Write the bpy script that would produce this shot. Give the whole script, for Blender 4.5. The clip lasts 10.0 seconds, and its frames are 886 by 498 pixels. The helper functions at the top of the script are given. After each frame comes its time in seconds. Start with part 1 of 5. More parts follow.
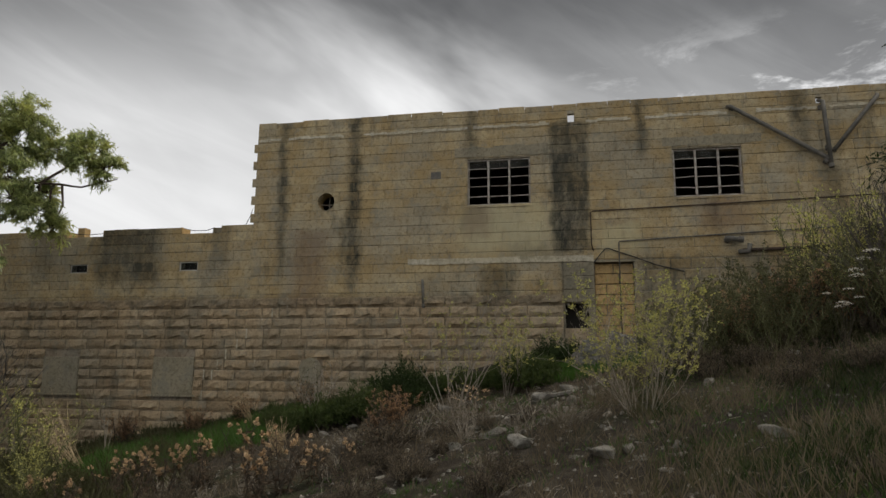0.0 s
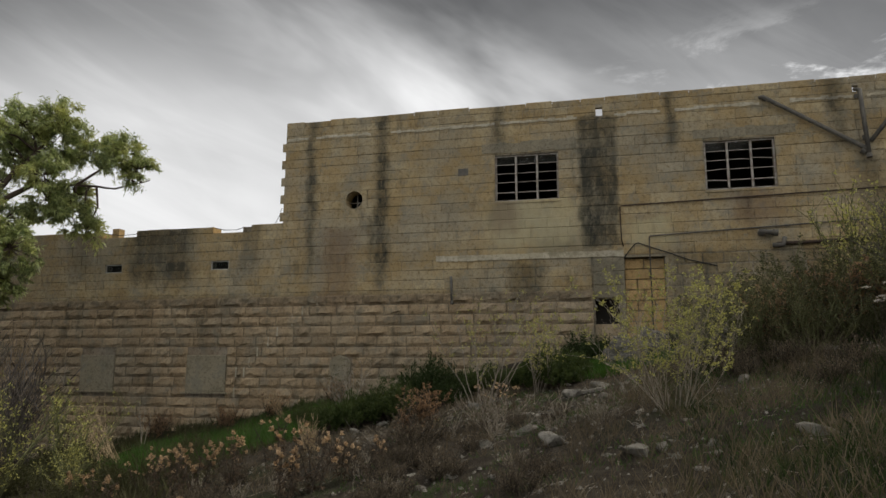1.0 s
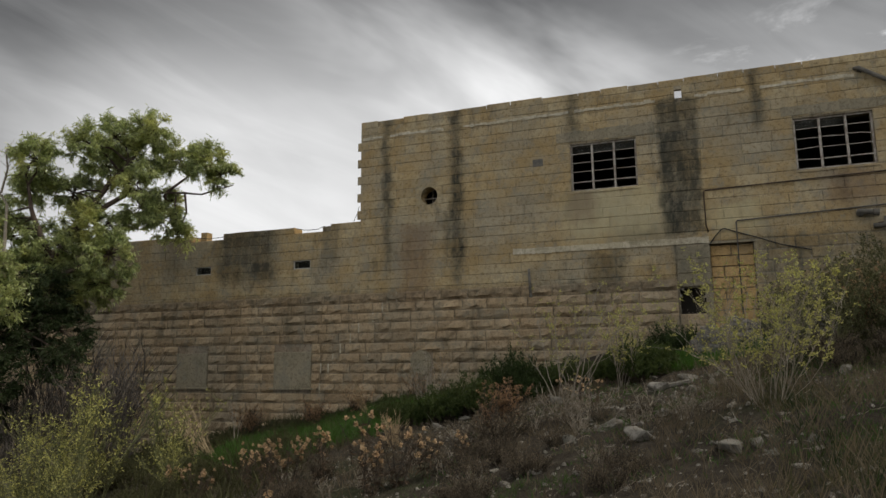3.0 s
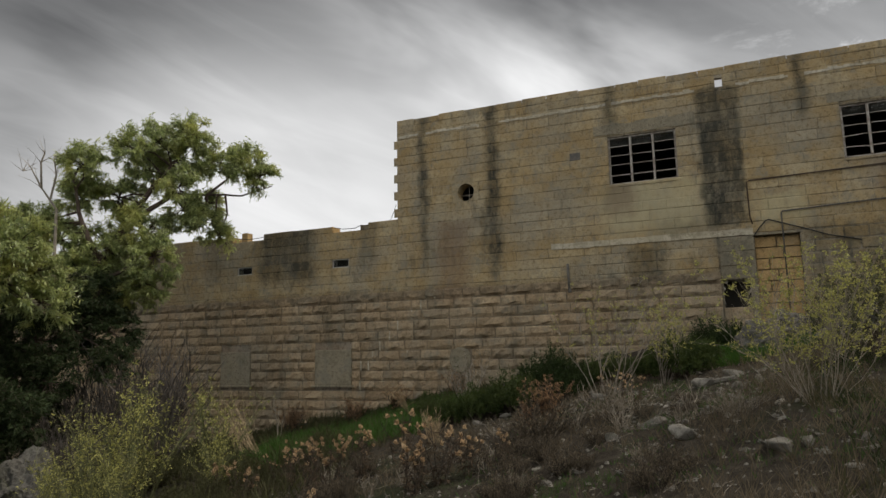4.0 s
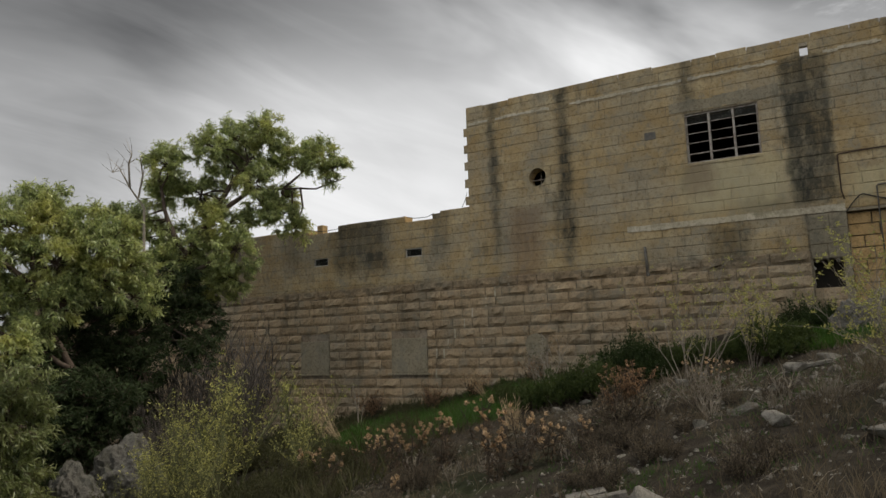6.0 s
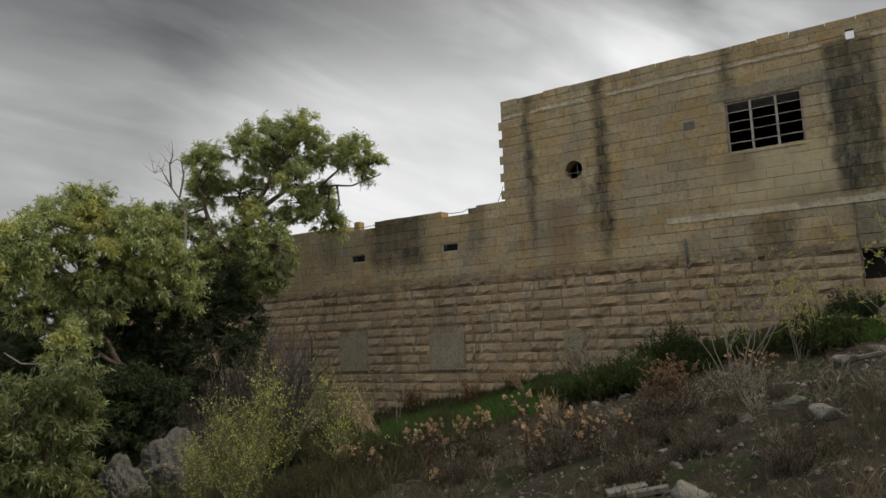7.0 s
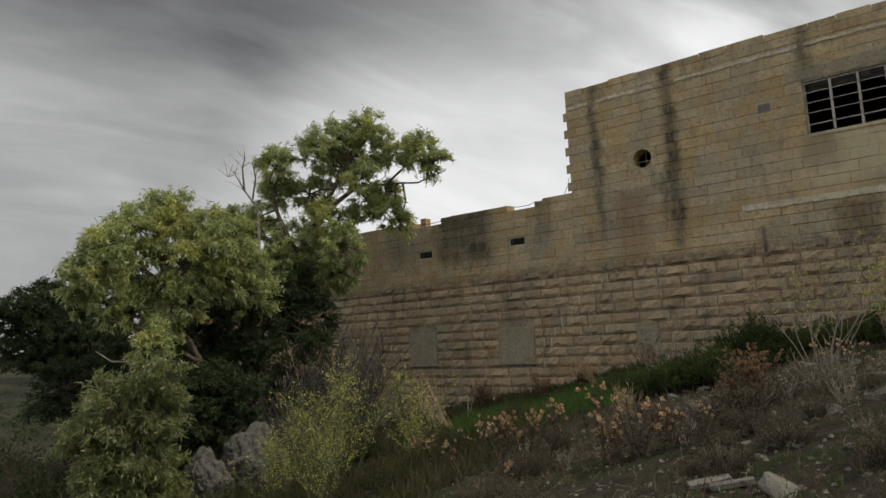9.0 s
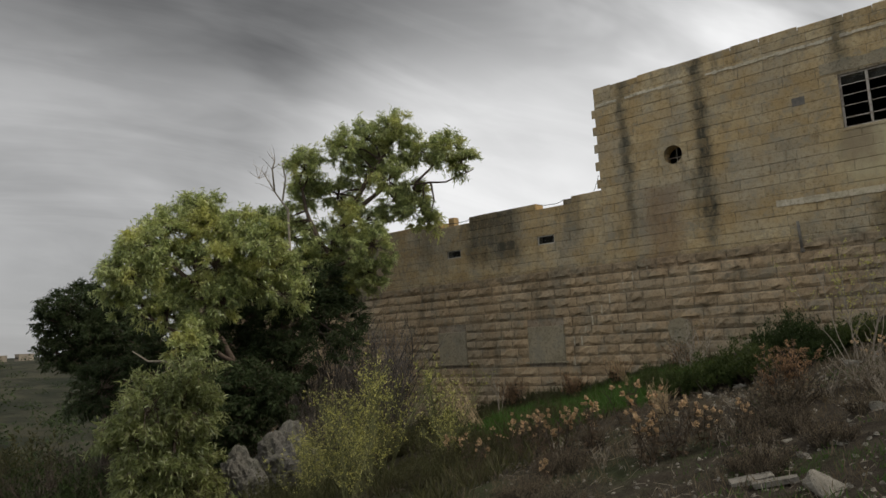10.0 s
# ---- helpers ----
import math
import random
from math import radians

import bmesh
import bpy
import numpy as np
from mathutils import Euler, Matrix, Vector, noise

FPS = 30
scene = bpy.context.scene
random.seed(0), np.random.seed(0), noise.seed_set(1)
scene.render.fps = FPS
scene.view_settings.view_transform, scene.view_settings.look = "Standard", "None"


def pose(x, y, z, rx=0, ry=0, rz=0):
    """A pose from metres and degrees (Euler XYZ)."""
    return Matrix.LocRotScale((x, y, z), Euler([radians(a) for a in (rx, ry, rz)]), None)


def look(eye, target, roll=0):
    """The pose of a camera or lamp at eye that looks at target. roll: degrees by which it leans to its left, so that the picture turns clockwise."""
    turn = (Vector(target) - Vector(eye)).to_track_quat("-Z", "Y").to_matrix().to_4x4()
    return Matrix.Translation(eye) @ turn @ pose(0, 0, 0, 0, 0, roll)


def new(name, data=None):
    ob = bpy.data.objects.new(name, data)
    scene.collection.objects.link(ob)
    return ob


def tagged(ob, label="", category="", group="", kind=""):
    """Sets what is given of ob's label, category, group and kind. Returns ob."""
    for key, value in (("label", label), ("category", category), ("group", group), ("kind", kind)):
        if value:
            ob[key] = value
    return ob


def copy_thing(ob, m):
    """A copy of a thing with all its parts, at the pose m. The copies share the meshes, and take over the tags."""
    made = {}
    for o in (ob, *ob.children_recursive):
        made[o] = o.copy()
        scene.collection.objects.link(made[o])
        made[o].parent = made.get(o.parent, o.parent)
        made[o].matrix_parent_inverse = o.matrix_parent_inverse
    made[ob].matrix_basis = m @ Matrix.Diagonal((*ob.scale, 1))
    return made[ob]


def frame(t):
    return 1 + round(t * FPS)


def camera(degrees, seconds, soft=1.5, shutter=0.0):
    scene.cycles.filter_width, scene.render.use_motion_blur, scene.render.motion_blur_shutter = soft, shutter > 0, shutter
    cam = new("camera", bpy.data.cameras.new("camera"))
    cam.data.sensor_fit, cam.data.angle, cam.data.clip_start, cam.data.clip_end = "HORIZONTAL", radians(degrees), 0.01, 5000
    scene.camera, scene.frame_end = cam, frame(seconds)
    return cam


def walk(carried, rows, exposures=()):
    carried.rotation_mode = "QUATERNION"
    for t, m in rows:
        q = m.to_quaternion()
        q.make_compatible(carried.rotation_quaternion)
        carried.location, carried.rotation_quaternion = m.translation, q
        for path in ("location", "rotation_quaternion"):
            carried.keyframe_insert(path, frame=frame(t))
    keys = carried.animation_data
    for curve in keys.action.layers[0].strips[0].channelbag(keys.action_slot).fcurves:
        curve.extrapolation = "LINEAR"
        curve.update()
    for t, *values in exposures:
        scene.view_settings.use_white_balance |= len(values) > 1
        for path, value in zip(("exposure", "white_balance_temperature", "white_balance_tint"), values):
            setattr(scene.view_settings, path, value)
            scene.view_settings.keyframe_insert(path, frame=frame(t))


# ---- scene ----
cam = camera(65.5, 10.0)
PATH = [
    (0, (9.056, -17.66, 1.031), (8.667, -15.731, 1.387), 0.5),
    (0.5, (9.047, -17.662, 1.04), (8.617, -15.74, 1.391), 0.5),
    (1, (9.044, -17.641, 1.045), (8.576, -15.728, 1.39), 0.3),
    (1.5, (9.055, -17.626, 1.046), (8.548, -15.721, 1.385), 0.1),
    (2, (9.063, -17.608, 1.047), (8.497, -15.719, 1.381), 0.0),
    (2.5, (9.05, -17.594, 1.05), (8.424, -15.724, 1.381), -0.2),
    (4, (9.035, -17.569, 1.094), (8.251, -15.757, 1.41), -1.0),
    (4.5, (9.009, -17.57, 1.096), (8.18, -15.776, 1.407), -1.0),
    (5, (8.99, -17.586, 1.096), (8.113, -15.814, 1.399), -0.9),
    (5.5, (8.967, -17.574, 1.095), (8.044, -15.823, 1.388), -1.3),
    (7, (8.952, -17.525, 1.067), (7.89, -15.853, 1.344), -2.0),
    (7.5, (8.964, -17.541, 1.057), (7.861, -15.895, 1.333), -2.0),
    (8, (8.955, -17.541, 1.049), (7.811, -15.923, 1.324), -2.1),
    (8.5, (8.937, -17.547, 1.038), (7.756, -15.957, 1.312), -2.3),
    (9, (8.917, -17.559, 1.028), (7.7, -15.996, 1.302), -2.7),
    (9.5, (8.886, -17.574, 1.019), (7.639, -16.036, 1.295), -3.1),
    (10, (8.858, -17.616, 1.01), (7.583, -16.101, 1.287), -2.9),
]
walk(cam, [(t, look(eye, target, roll)) for t, eye, target, roll in PATH])

# ---------------------------------------------------------------- sky and sun
SUN_DIR = Vector((0.62, 0.35, 0.82)).normalized()
world = bpy.data.worlds.new("overcast_sky")
scene.world = world
world.use_nodes = True
wt = world.node_tree
wt.nodes.clear()


def link(nt, a, b):
    nt.links.new(a, b)


def node(nt, kind, p_operation="", **inputs):
    """A node; inputs by name (spaces as _) or index as i0, i1; sockets are linked, values are set."""
    n = nt.nodes.new(kind)
    if p_operation:
        n.operation = p_operation
    for key, value in inputs.items():
        slot = n.inputs[int(key[1:])] if key[0] == "i" and key[1:].isdigit() else n.inputs[key.replace("_", " ")]
        if isinstance(value, bpy.types.NodeSocket):
            link(nt, value, slot)
        else:
            slot.default_value = value
    return n


def maths(nt, op, a, b=0.0, c=0.0, clamp=False):
    n = node(nt, "ShaderNodeMath", op, i0=a, i1=b, i2=c)
    n.use_clamp = clamp
    return n.outputs[0]


def smooth(nt, v, a, b, lo=0.0, hi=1.0):
    n = node(nt, "ShaderNodeMapRange", i0=v, i1=a, i2=b, i3=lo, i4=hi)
    n.interpolation_type = "SMOOTHSTEP"
    return n.outputs[0]


def noise_tex(nt, vec, scale, detail=4.0, rough=0.55, distort=0.0):
    n = node(nt, "ShaderNodeTexNoise", Scale=scale, Detail=detail, Roughness=rough, Distortion=distort)
    if vec is not None:
        link(nt, vec, n.inputs["Vector"])
    return n.outputs[0]


def mix_rgb(nt, fac, a, b, blend="MIX"):
    n = nt.nodes.new("ShaderNodeMix")
    n.data_type, n.blend_type = "RGBA", blend
    for slot, value in ((n.inputs[0], fac), (n.inputs[6], a), (n.inputs[7], b)):
        if isinstance(value, bpy.types.NodeSocket):
            link(nt, value, slot)
        else:
            slot.default_value = value if isinstance(value, float) else (*value, 1.0)
    return n.outputs[2]


tc = node(wt, "ShaderNodeTexCoord").outputs["Generated"]
sep = node(wt, "ShaderNodeSeparateXYZ", i0=tc)


def dot(v):
    return node(wt, "ShaderNodeVectorMath", "DOT_PRODUCT", i0=tc, i1=v).outputs["Value"]


# across and along the drifting streaks, as seen over the roof
along = dot((0.766, 0.472, -0.432))
across = dot((0.556, -0.167, 0.810))
facing = dot((-0.31, 0.86, 0.40))
plane = node(wt, "ShaderNodeCombineXYZ", i0=maths(wt, "MULTIPLY", along, 1.5), i1=maths(wt, "MULTIPLY", across, 4.2), i2=facing).outputs[0]
streak = noise_tex(wt, plane, 1.5, 4.0, 0.5, 0.6)
soft_cloud = noise_tex(wt, node(wt, "ShaderNodeMapping", i0=tc, i3=(2.0, 2.0, 4.0)).outputs[0], 1.3, 5.0, 0.5, 0.3)
puff = noise_tex(wt, node(wt, "ShaderNodeMapping", i0=tc, i3=(4.0, 4.0, 11.0)).outputs[0], 2.2, 8.0, 0.66, 0.3)
dx, dy = maths(wt, "MULTIPLY", maths(wt, "SUBTRACT", along, 0.03), 3.7), maths(wt, "MULTIPLY", maths(wt, "SUBTRACT", across, 0.03), 8.5)
reach = maths(wt, "SQRT", maths(wt, "ADD", maths(wt, "MULTIPLY", dx, dx), maths(wt, "MULTIPLY", dy, dy)))
reach = maths(wt, "ADD", reach, maths(wt, "MULTIPLY", maths(wt, "SUBTRACT", 0.5, streak), 1.6))
core = maths(wt, "MULTIPLY", smooth(wt, reach, 1.3, 0.0), 0.72)
low_glow = maths(wt, "MULTIPLY", smooth(wt, dot((-0.53, 0.835, 0.15)), 0.90, 1.0), 0.42)
bank = maths(wt, "MULTIPLY", smooth(wt, puff, 0.50, 0.68), smooth(wt, sep.outputs[2], 0.47, 0.36))
bank = maths(wt, "MULTIPLY", maths(wt, "MULTIPLY", bank, smooth(wt, sep.outputs[0], -0.10, 0.20)), 0.72)
fine_plane = node(wt, "ShaderNodeCombineXYZ", i0=maths(wt, "MULTIPLY", along, 2.2), i1=maths(wt, "MULTIPLY", across, 13.0), i2=facing).outputs[0]
fine_streak = noise_tex(wt, fine_plane, 1.2, 5.0, 0.6, 0.8)
layer = maths(wt, "MULTIPLY_ADD", smooth(wt, streak, 0.32, 0.70), 0.18, 0.15)
layer = maths(wt, "MULTIPLY_ADD", smooth(wt, fine_streak, 0.38, 0.66), 0.07, layer)
layer = maths(wt, "MULTIPLY_ADD", smooth(wt, soft_cloud, 0.35, 0.7), 0.08, layer)
layer = maths(wt, "MULTIPLY_ADD", smooth(wt, facing, 0.72, 1.0), 0.12, layer)
layer = maths(wt, "ADD", layer, bank)
layer = maths(wt, "MULTIPLY_ADD", smooth(wt, sep.outputs[0], -0.05, 0.3), 0.12, layer)
layer = maths(wt, "MULTIPLY_ADD", maths(wt, "MULTIPLY", smooth(wt, sep.outputs[0], -0.45, -0.8), smooth(wt, sep.outputs[2], 0.42, 0.1)), 0.24, layer)
layer = maths(wt, "ADD", layer, core)
layer = maths(wt, "ADD", layer, low_glow)
layer = maths(wt, "MULTIPLY", layer, smooth(wt, sep.outputs[2], 0.31, 0.52, 1.0, 0.34))
behind = maths(wt, "MULTIPLY", smooth(wt, sep.outputs[1], 0.35, -0.45), maths(wt, "MULTIPLY_ADD", sep.outputs[2], 0.75, 0.30))
layer = maths(wt, "ADD", layer, maths(wt, "MAXIMUM", behind, 0.0))
below = smooth(wt, sep.outputs[2], -0.02, 0.01)
layer = maths(wt, "MULTIPLY", layer, maths(wt, "MULTIPLY_ADD", below, 0.85, 0.15))
cloud = node(wt, "ShaderNodeCombineColor", i0=layer, i1=layer, i2=maths(wt, "MULTIPLY", layer, 1.0)).outputs[0]
sky_node = node(wt, "ShaderNodeTexSky")
sky_node.sky_type, sky_node.sun_disc = "NISHITA", False
sky_node.sun_elevation, sky_node.sun_rotation = math.asin(SUN_DIR.z), math.atan2(SUN_DIR.x, SUN_DIR.y)
sky = sky_node.outputs[0]
dim = node(wt, "ShaderNodeVectorMath", p_operation="SCALE", i0=sky, Scale=0.06).outputs[0]
both = mix_rgb(wt, 0.95, dim, cloud)
bg = node(wt, "ShaderNodeBackground", Color=both, Strength=1.0)
link(wt, bg.outputs[0], node(wt, "ShaderNodeOutputWorld").inputs[0])

sun_data = bpy.data.lights.new("sun", "SUN")
sun_data.energy, sun_data.angle, sun_data.color = 2.4, radians(7), (1.0, 0.92, 0.80)
sun = new("sun", sun_data)
sun.matrix_world = look(SUN_DIR * 60, (0, 0, 0))
scene.view_settings.exposure = -0.1

# ---------------------------------------------------------------- materials


def material(name):
    m = bpy.data.materials.new(name)
    m.use_nodes = True
    nt = m.node_tree
    return m, nt, nt.nodes["Principled BSDF"]


def bump(nt, bsdf, height, strength, distance=0.02):
    b = node(nt, "ShaderNodeBump", Strength=strength, Distance=distance, Height=height)
    link(nt, b.outputs[0], bsdf.inputs["Normal"])


def spot(nt, x, z, x0, x1, z0, z1, soft, fade):
    """A soft-edged patch in the wall's own x and z."""
    a = maths(nt, "MULTIPLY", smooth(nt, x, x0 - soft, x0 + soft), smooth(nt, x, x1 + soft, x1 - soft))
    b = maths(nt, "MULTIPLY", smooth(nt, z, z0 - fade, z0 + fade), smooth(nt, z, z1 + 0.12, z1 - 0.12))
    return maths(nt, "MULTIPLY", a, b)


# soot and lichen runs on the wall: x0, x1, z0, z1, soft, fade, strength
STAINS = [
    (0.72, 0.98, 4.0, 8.2, 0.14, 0.9, 0.85), (2.78, 3.16, 3.3, 7.0, 0.16, 0.5, 0.95), (2.8, 3.1, 6.6, 8.2, 0.14, 0.4, 0.8), (2.55, 2.8, 3.9, 5.2, 0.14, 0.3, 0.6),
    (8.36, 9.30, 4.08, 7.62, 0.10, 0.12, 0.85), (8.7, 9.1, 4.1, 7.7, 0.2, 0.4, 0.9), (8.42, 8.75, 4.1, 5.2, 0.08, 0.2, 1.0),
    (10.55, 10.8, 6.6, 8.2, 0.10, 0.4, 0.8), (6.1, 6.4, 6.9, 8.2, 0.15, 0.3, 0.7),
    (6.5, 7.4, 2.8, 3.8, 0.2, 0.2, 0.75), (8.5, 9.45, 2.6, 3.8, 0.2, 0.2, 0.35), (10.45, 22.0, 1.5, 3.95, 0.25, 0.25, 0.5),
    (-4.95, -2.85, 3.5, 5.2, 0.35, 0.4, 0.8), (-7.2, -6.3, 3.7, 5.2, 0.4, 0.5, 0.5),
    (-22.0, 8.7, 2.84, 3.08, 0.3, 0.10, 0.5), (-22.0, -7.5, 2.9, 5.2, 1.5, 0.5, 0.45),
    (12.2, 12.5, 4.5, 5.4, 0.15, 0.3, 0.5), (14.3, 14.7, 6.6, 8.2, 0.2, 0.5, 0.75),
    (-1.3, -0.7, 3.8, 5.2, 0.15, 0.4, 0.5), (7.2, 8.3, 4.04, 4.4, 0.25, 0.1, 0.8),
    (14.8, 15.4, 4.4, 6.1, 0.25, 0.4, 0.6), (6.0, 6.6, 4.9, 5.4, 0.15, 0.2, 0.6),
]


def stone(name, base, pale, grey, dirt_amount, stains=True, rough_scale=1.0, differ=0.16):
    m, nt, bsdf = material(name)
    pos = node(nt, "ShaderNodeNewGeometry")
    place = pos.outputs["Position"]
    xyz = node(nt, "ShaderNodeSeparateXYZ", i0=place)
    luck = maths(nt, "FRACT", maths(nt, "ADD", node(nt, "ShaderNodeObjectInfo").outputs["Random"], pos.outputs["Random Per Island"]))
    big = noise_tex(nt, place, 0.55, 4.0)
    mid = noise_tex(nt, place, 3.2, 6.0, 0.65)
    fine = noise_tex(nt, place, 42.0, 5.0, 0.7)
    warm = smooth(nt, noise_tex(nt, place, 1.1, 5.0, 0.6), 0.36, 0.64, 0.0, 0.8)
    col = mix_rgb(nt, maths(nt, "MULTIPLY_ADD", luck, 0.25, warm), base, pale)
    col = mix_rgb(nt, smooth(nt, big, 0.42, 0.66, 0.0, 0.62), col, grey)
    col = mix_rgb(nt, smooth(nt, mid, 0.48, 0.78, 0.0, 0.55), col, tuple(c * 0.62 for c in base))
    pits = smooth(nt, noise_tex(nt, place, 11.0, 7.0, 0.78), 0.48, 0.64, 0.0, 0.75)
    col = mix_rgb(nt, pits, col, tuple(c * 0.5 for c in base))
    shade = maths(nt, "MULTIPLY_ADD", fine, 0.8, 0.62)
    col = mix_rgb(nt, 1.0, col, node(nt, "ShaderNodeCombineColor", i0=shade, i1=shade, i2=shade).outputs[0], "MULTIPLY")
    tint = maths(nt, "MULTIPLY_ADD", luck, differ, 1.0 - differ / 2)
    col = mix_rgb(nt, 1.0, col, node(nt, "ShaderNodeCombineColor", i0=tint, i1=tint, i2=tint).outputs[0], "MULTIPLY")
    # general lichen film
    film = smooth(nt, noise_tex(nt, node(nt, "ShaderNodeMapping", i0=place, i3=(1.6, 1.6, 0.45)).outputs[0], 1.5, 7.0, 0.7), 0.52, 0.72, 0.0, dirt_amount)
    col = mix_rgb(nt, film, col, (0.085, 0.083, 0.062))
    bloom = smooth(nt, noise_tex(nt, place, 2.3, 8.0, 0.78), 0.49, 0.63, 0.0, 0.62)
    col = mix_rgb(nt, bloom, col, tuple(0.5 * c + 0.5 * k for c, k in zip(grey, (0.20, 0.20, 0.16))))
    if stains:
        warp = noise_tex(nt, place, 1.7, 5.0, 0.65)
        x = maths(nt, "ADD", xyz.outputs[0], maths(nt, "MULTIPLY", maths(nt, "SUBTRACT", warp, 0.5), 0.55))
        z = maths(nt, "ADD", xyz.outputs[2], maths(nt, "MULTIPLY", maths(nt, "SUBTRACT", mid, 0.5), 0.8))
        total = None
        for x0, x1, z0, z1, soft, fade, strong in STAINS:
            v = maths(nt, "MULTIPLY", spot(nt, x, z, x0, x1, z0, z1, soft, fade), strong)
            total = v if total is None else maths(nt, "MAXIMUM", total, v)
        drips = node(nt, "ShaderNodeMapping", i0=place, i3=(3.5, 3.5, 0.9)).outputs[0]
        broken = smooth(nt, maths(nt, "MULTIPLY_ADD", noise_tex(nt, place, 11.0, 8.0, 0.8), 0.4, maths(nt, "MULTIPLY", noise_tex(nt, drips, 1.0, 6.0, 0.7), 0.6)), 0.36, 0.55, 0.55, 1.0)
        patchy = maths(nt, "MULTIPLY", total, maths(nt, "MULTIPLY_ADD", luck, 0.45, 0.68), clamp=True)
        col = mix_rgb(nt, maths(nt, "MULTIPLY", patchy, broken), col, (0.038, 0.039, 0.031))
        # washed pale lime below the first window, rusty run below the oculus
        wash = spot(nt, x, z, 6.0, 8.3, 4.1, 5.4, 0.4, 0.3)
        wash = maths(nt, "MAXIMUM", wash, spot(nt, x, z, 9.5, 10.6, 4.1, 4.8, 0.3, 0.2))
        col = mix_rgb(nt, maths(nt, "MULTIPLY", wash, maths(nt, "MULTIPLY", broken, 0.6)), col, (0.52, 0.46, 0.28))
        rust = spot(nt, x, z, 1.3, 2.2, 2.9, 4.9, 0.35, 0.4)
        rust = maths(nt, "MAXIMUM", rust, spot(nt, x, z, 12.0, 13.2, 4.6, 5.4, 0.35, 0.3))
        rust = maths(nt, "MAXIMUM", rust, spot(nt, x, z, 6.1, 6.7, 4.6, 5.4, 0.2, 0.3))
        col = mix_rgb(nt, maths(nt, "MULTIPLY", rust, 0.40), col, (0.16, 0.095, 0.065))
    link(nt, col, bsdf.inputs["Base Color"])
    bsdf.inputs["Roughness"].default_value = 0.93
    bsdf.inputs["Specular IOR Level"].default_value = 0.2
    h = maths(nt, "MULTIPLY_ADD", mid, 0.6 * rough_scale, fine)
    bump(nt, bsdf, h, 0.6, 0.025 * rough_scale)
    return m


LIME = stone("golden_limestone", (0.375, 0.27, 0.13), (0.46, 0.375, 0.225), (0.29, 0.27, 0.215), 0.65, differ=0.20)
RUSTIC = stone("rock_faced_limestone", (0.365, 0.268, 0.16), (0.44, 0.338, 0.215), (0.28, 0.243, 0.175), 0.65, True, 2.4, 0.34)
# door infill stone; also stands for sunlight on parapet ends and chimney
ORANGE = stone("fresh_and_sunlit_limestone", (0.48, 0.32, 0.14), (0.53, 0.37, 0.18), (0.42, 0.29, 0.14), 0.35, False)
MORTAR = stone("dirty_mortar", (0.20, 0.15, 0.085), (0.52, 0.46, 0.35), (0.14, 0.122, 0.085), 0.8, True)
LIGHT_MORTAR = stone("lime_mortar", (0.24, 0.185, 0.125), (0.36, 0.31, 0.24), (0.16, 0.135, 0.10), 0.5, False)
CEMENT = stone("grey_cement_render", (0.27, 0.235, 0.16), (0.33, 0.285, 0.20), (0.24, 0.215, 0.16), 0.6, True)
LEDGE = stone("pale_cement", (0.48, 0.42, 0.30), (0.58, 0.54, 0.44), (0.45, 0.38, 0.25), 0.4, True)
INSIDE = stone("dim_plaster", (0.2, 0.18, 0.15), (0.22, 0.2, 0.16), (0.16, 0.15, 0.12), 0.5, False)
ROCK = stone("pale_limestone_rock", (0.23, 0.212, 0.178), (0.34, 0.316, 0.272), (0.14, 0.13, 0.11), 0.8, False, 3.0, 0.5)

# rock colour lowered to stand in for the lens vignette over the boulders
GREY_ROCK = stone("dimmed_grey_boulder", (0.14, 0.13, 0.113), (0.21, 0.198, 0.173), (0.08, 0.075, 0.065), 0.85, False, 3.0, 0.3)


def plain(name, a, b, scale, rough=0.8, metal=0.0, island=0.25, bump_strength=0.2):
    m, nt, bsdf = material(name)
    pos = node(nt, "ShaderNodeNewGeometry")
    place = pos.outputs["Position"]
    col = mix_rgb(nt, smooth(nt, noise_tex(nt, place, scale, 5.0, 0.65), 0.35, 0.68), a, b)
    luck = maths(nt, "FRACT", maths(nt, "ADD", node(nt, "ShaderNodeObjectInfo").outputs["Random"], pos.outputs["Random Per Island"]))
    t = maths(nt, "MULTIPLY_ADD", luck, 2 * island, 1.0 - island)
    col = mix_rgb(nt, 1.0, col, node(nt, "ShaderNodeCombineColor", i0=t, i1=t, i2=t).outputs[0], "MULTIPLY")
    link(nt, col, bsdf.inputs["Base Color"])
    bsdf.inputs["Roughness"].default_value, bsdf.inputs["Metallic"].default_value = rough, metal
    bsdf.inputs["Specular IOR Level"].default_value = 0.3
    if bump_strength:
        bump(nt, bsdf, noise_tex(nt, place, scale * 6, 4.0), bump_strength, 0.01)
    return m


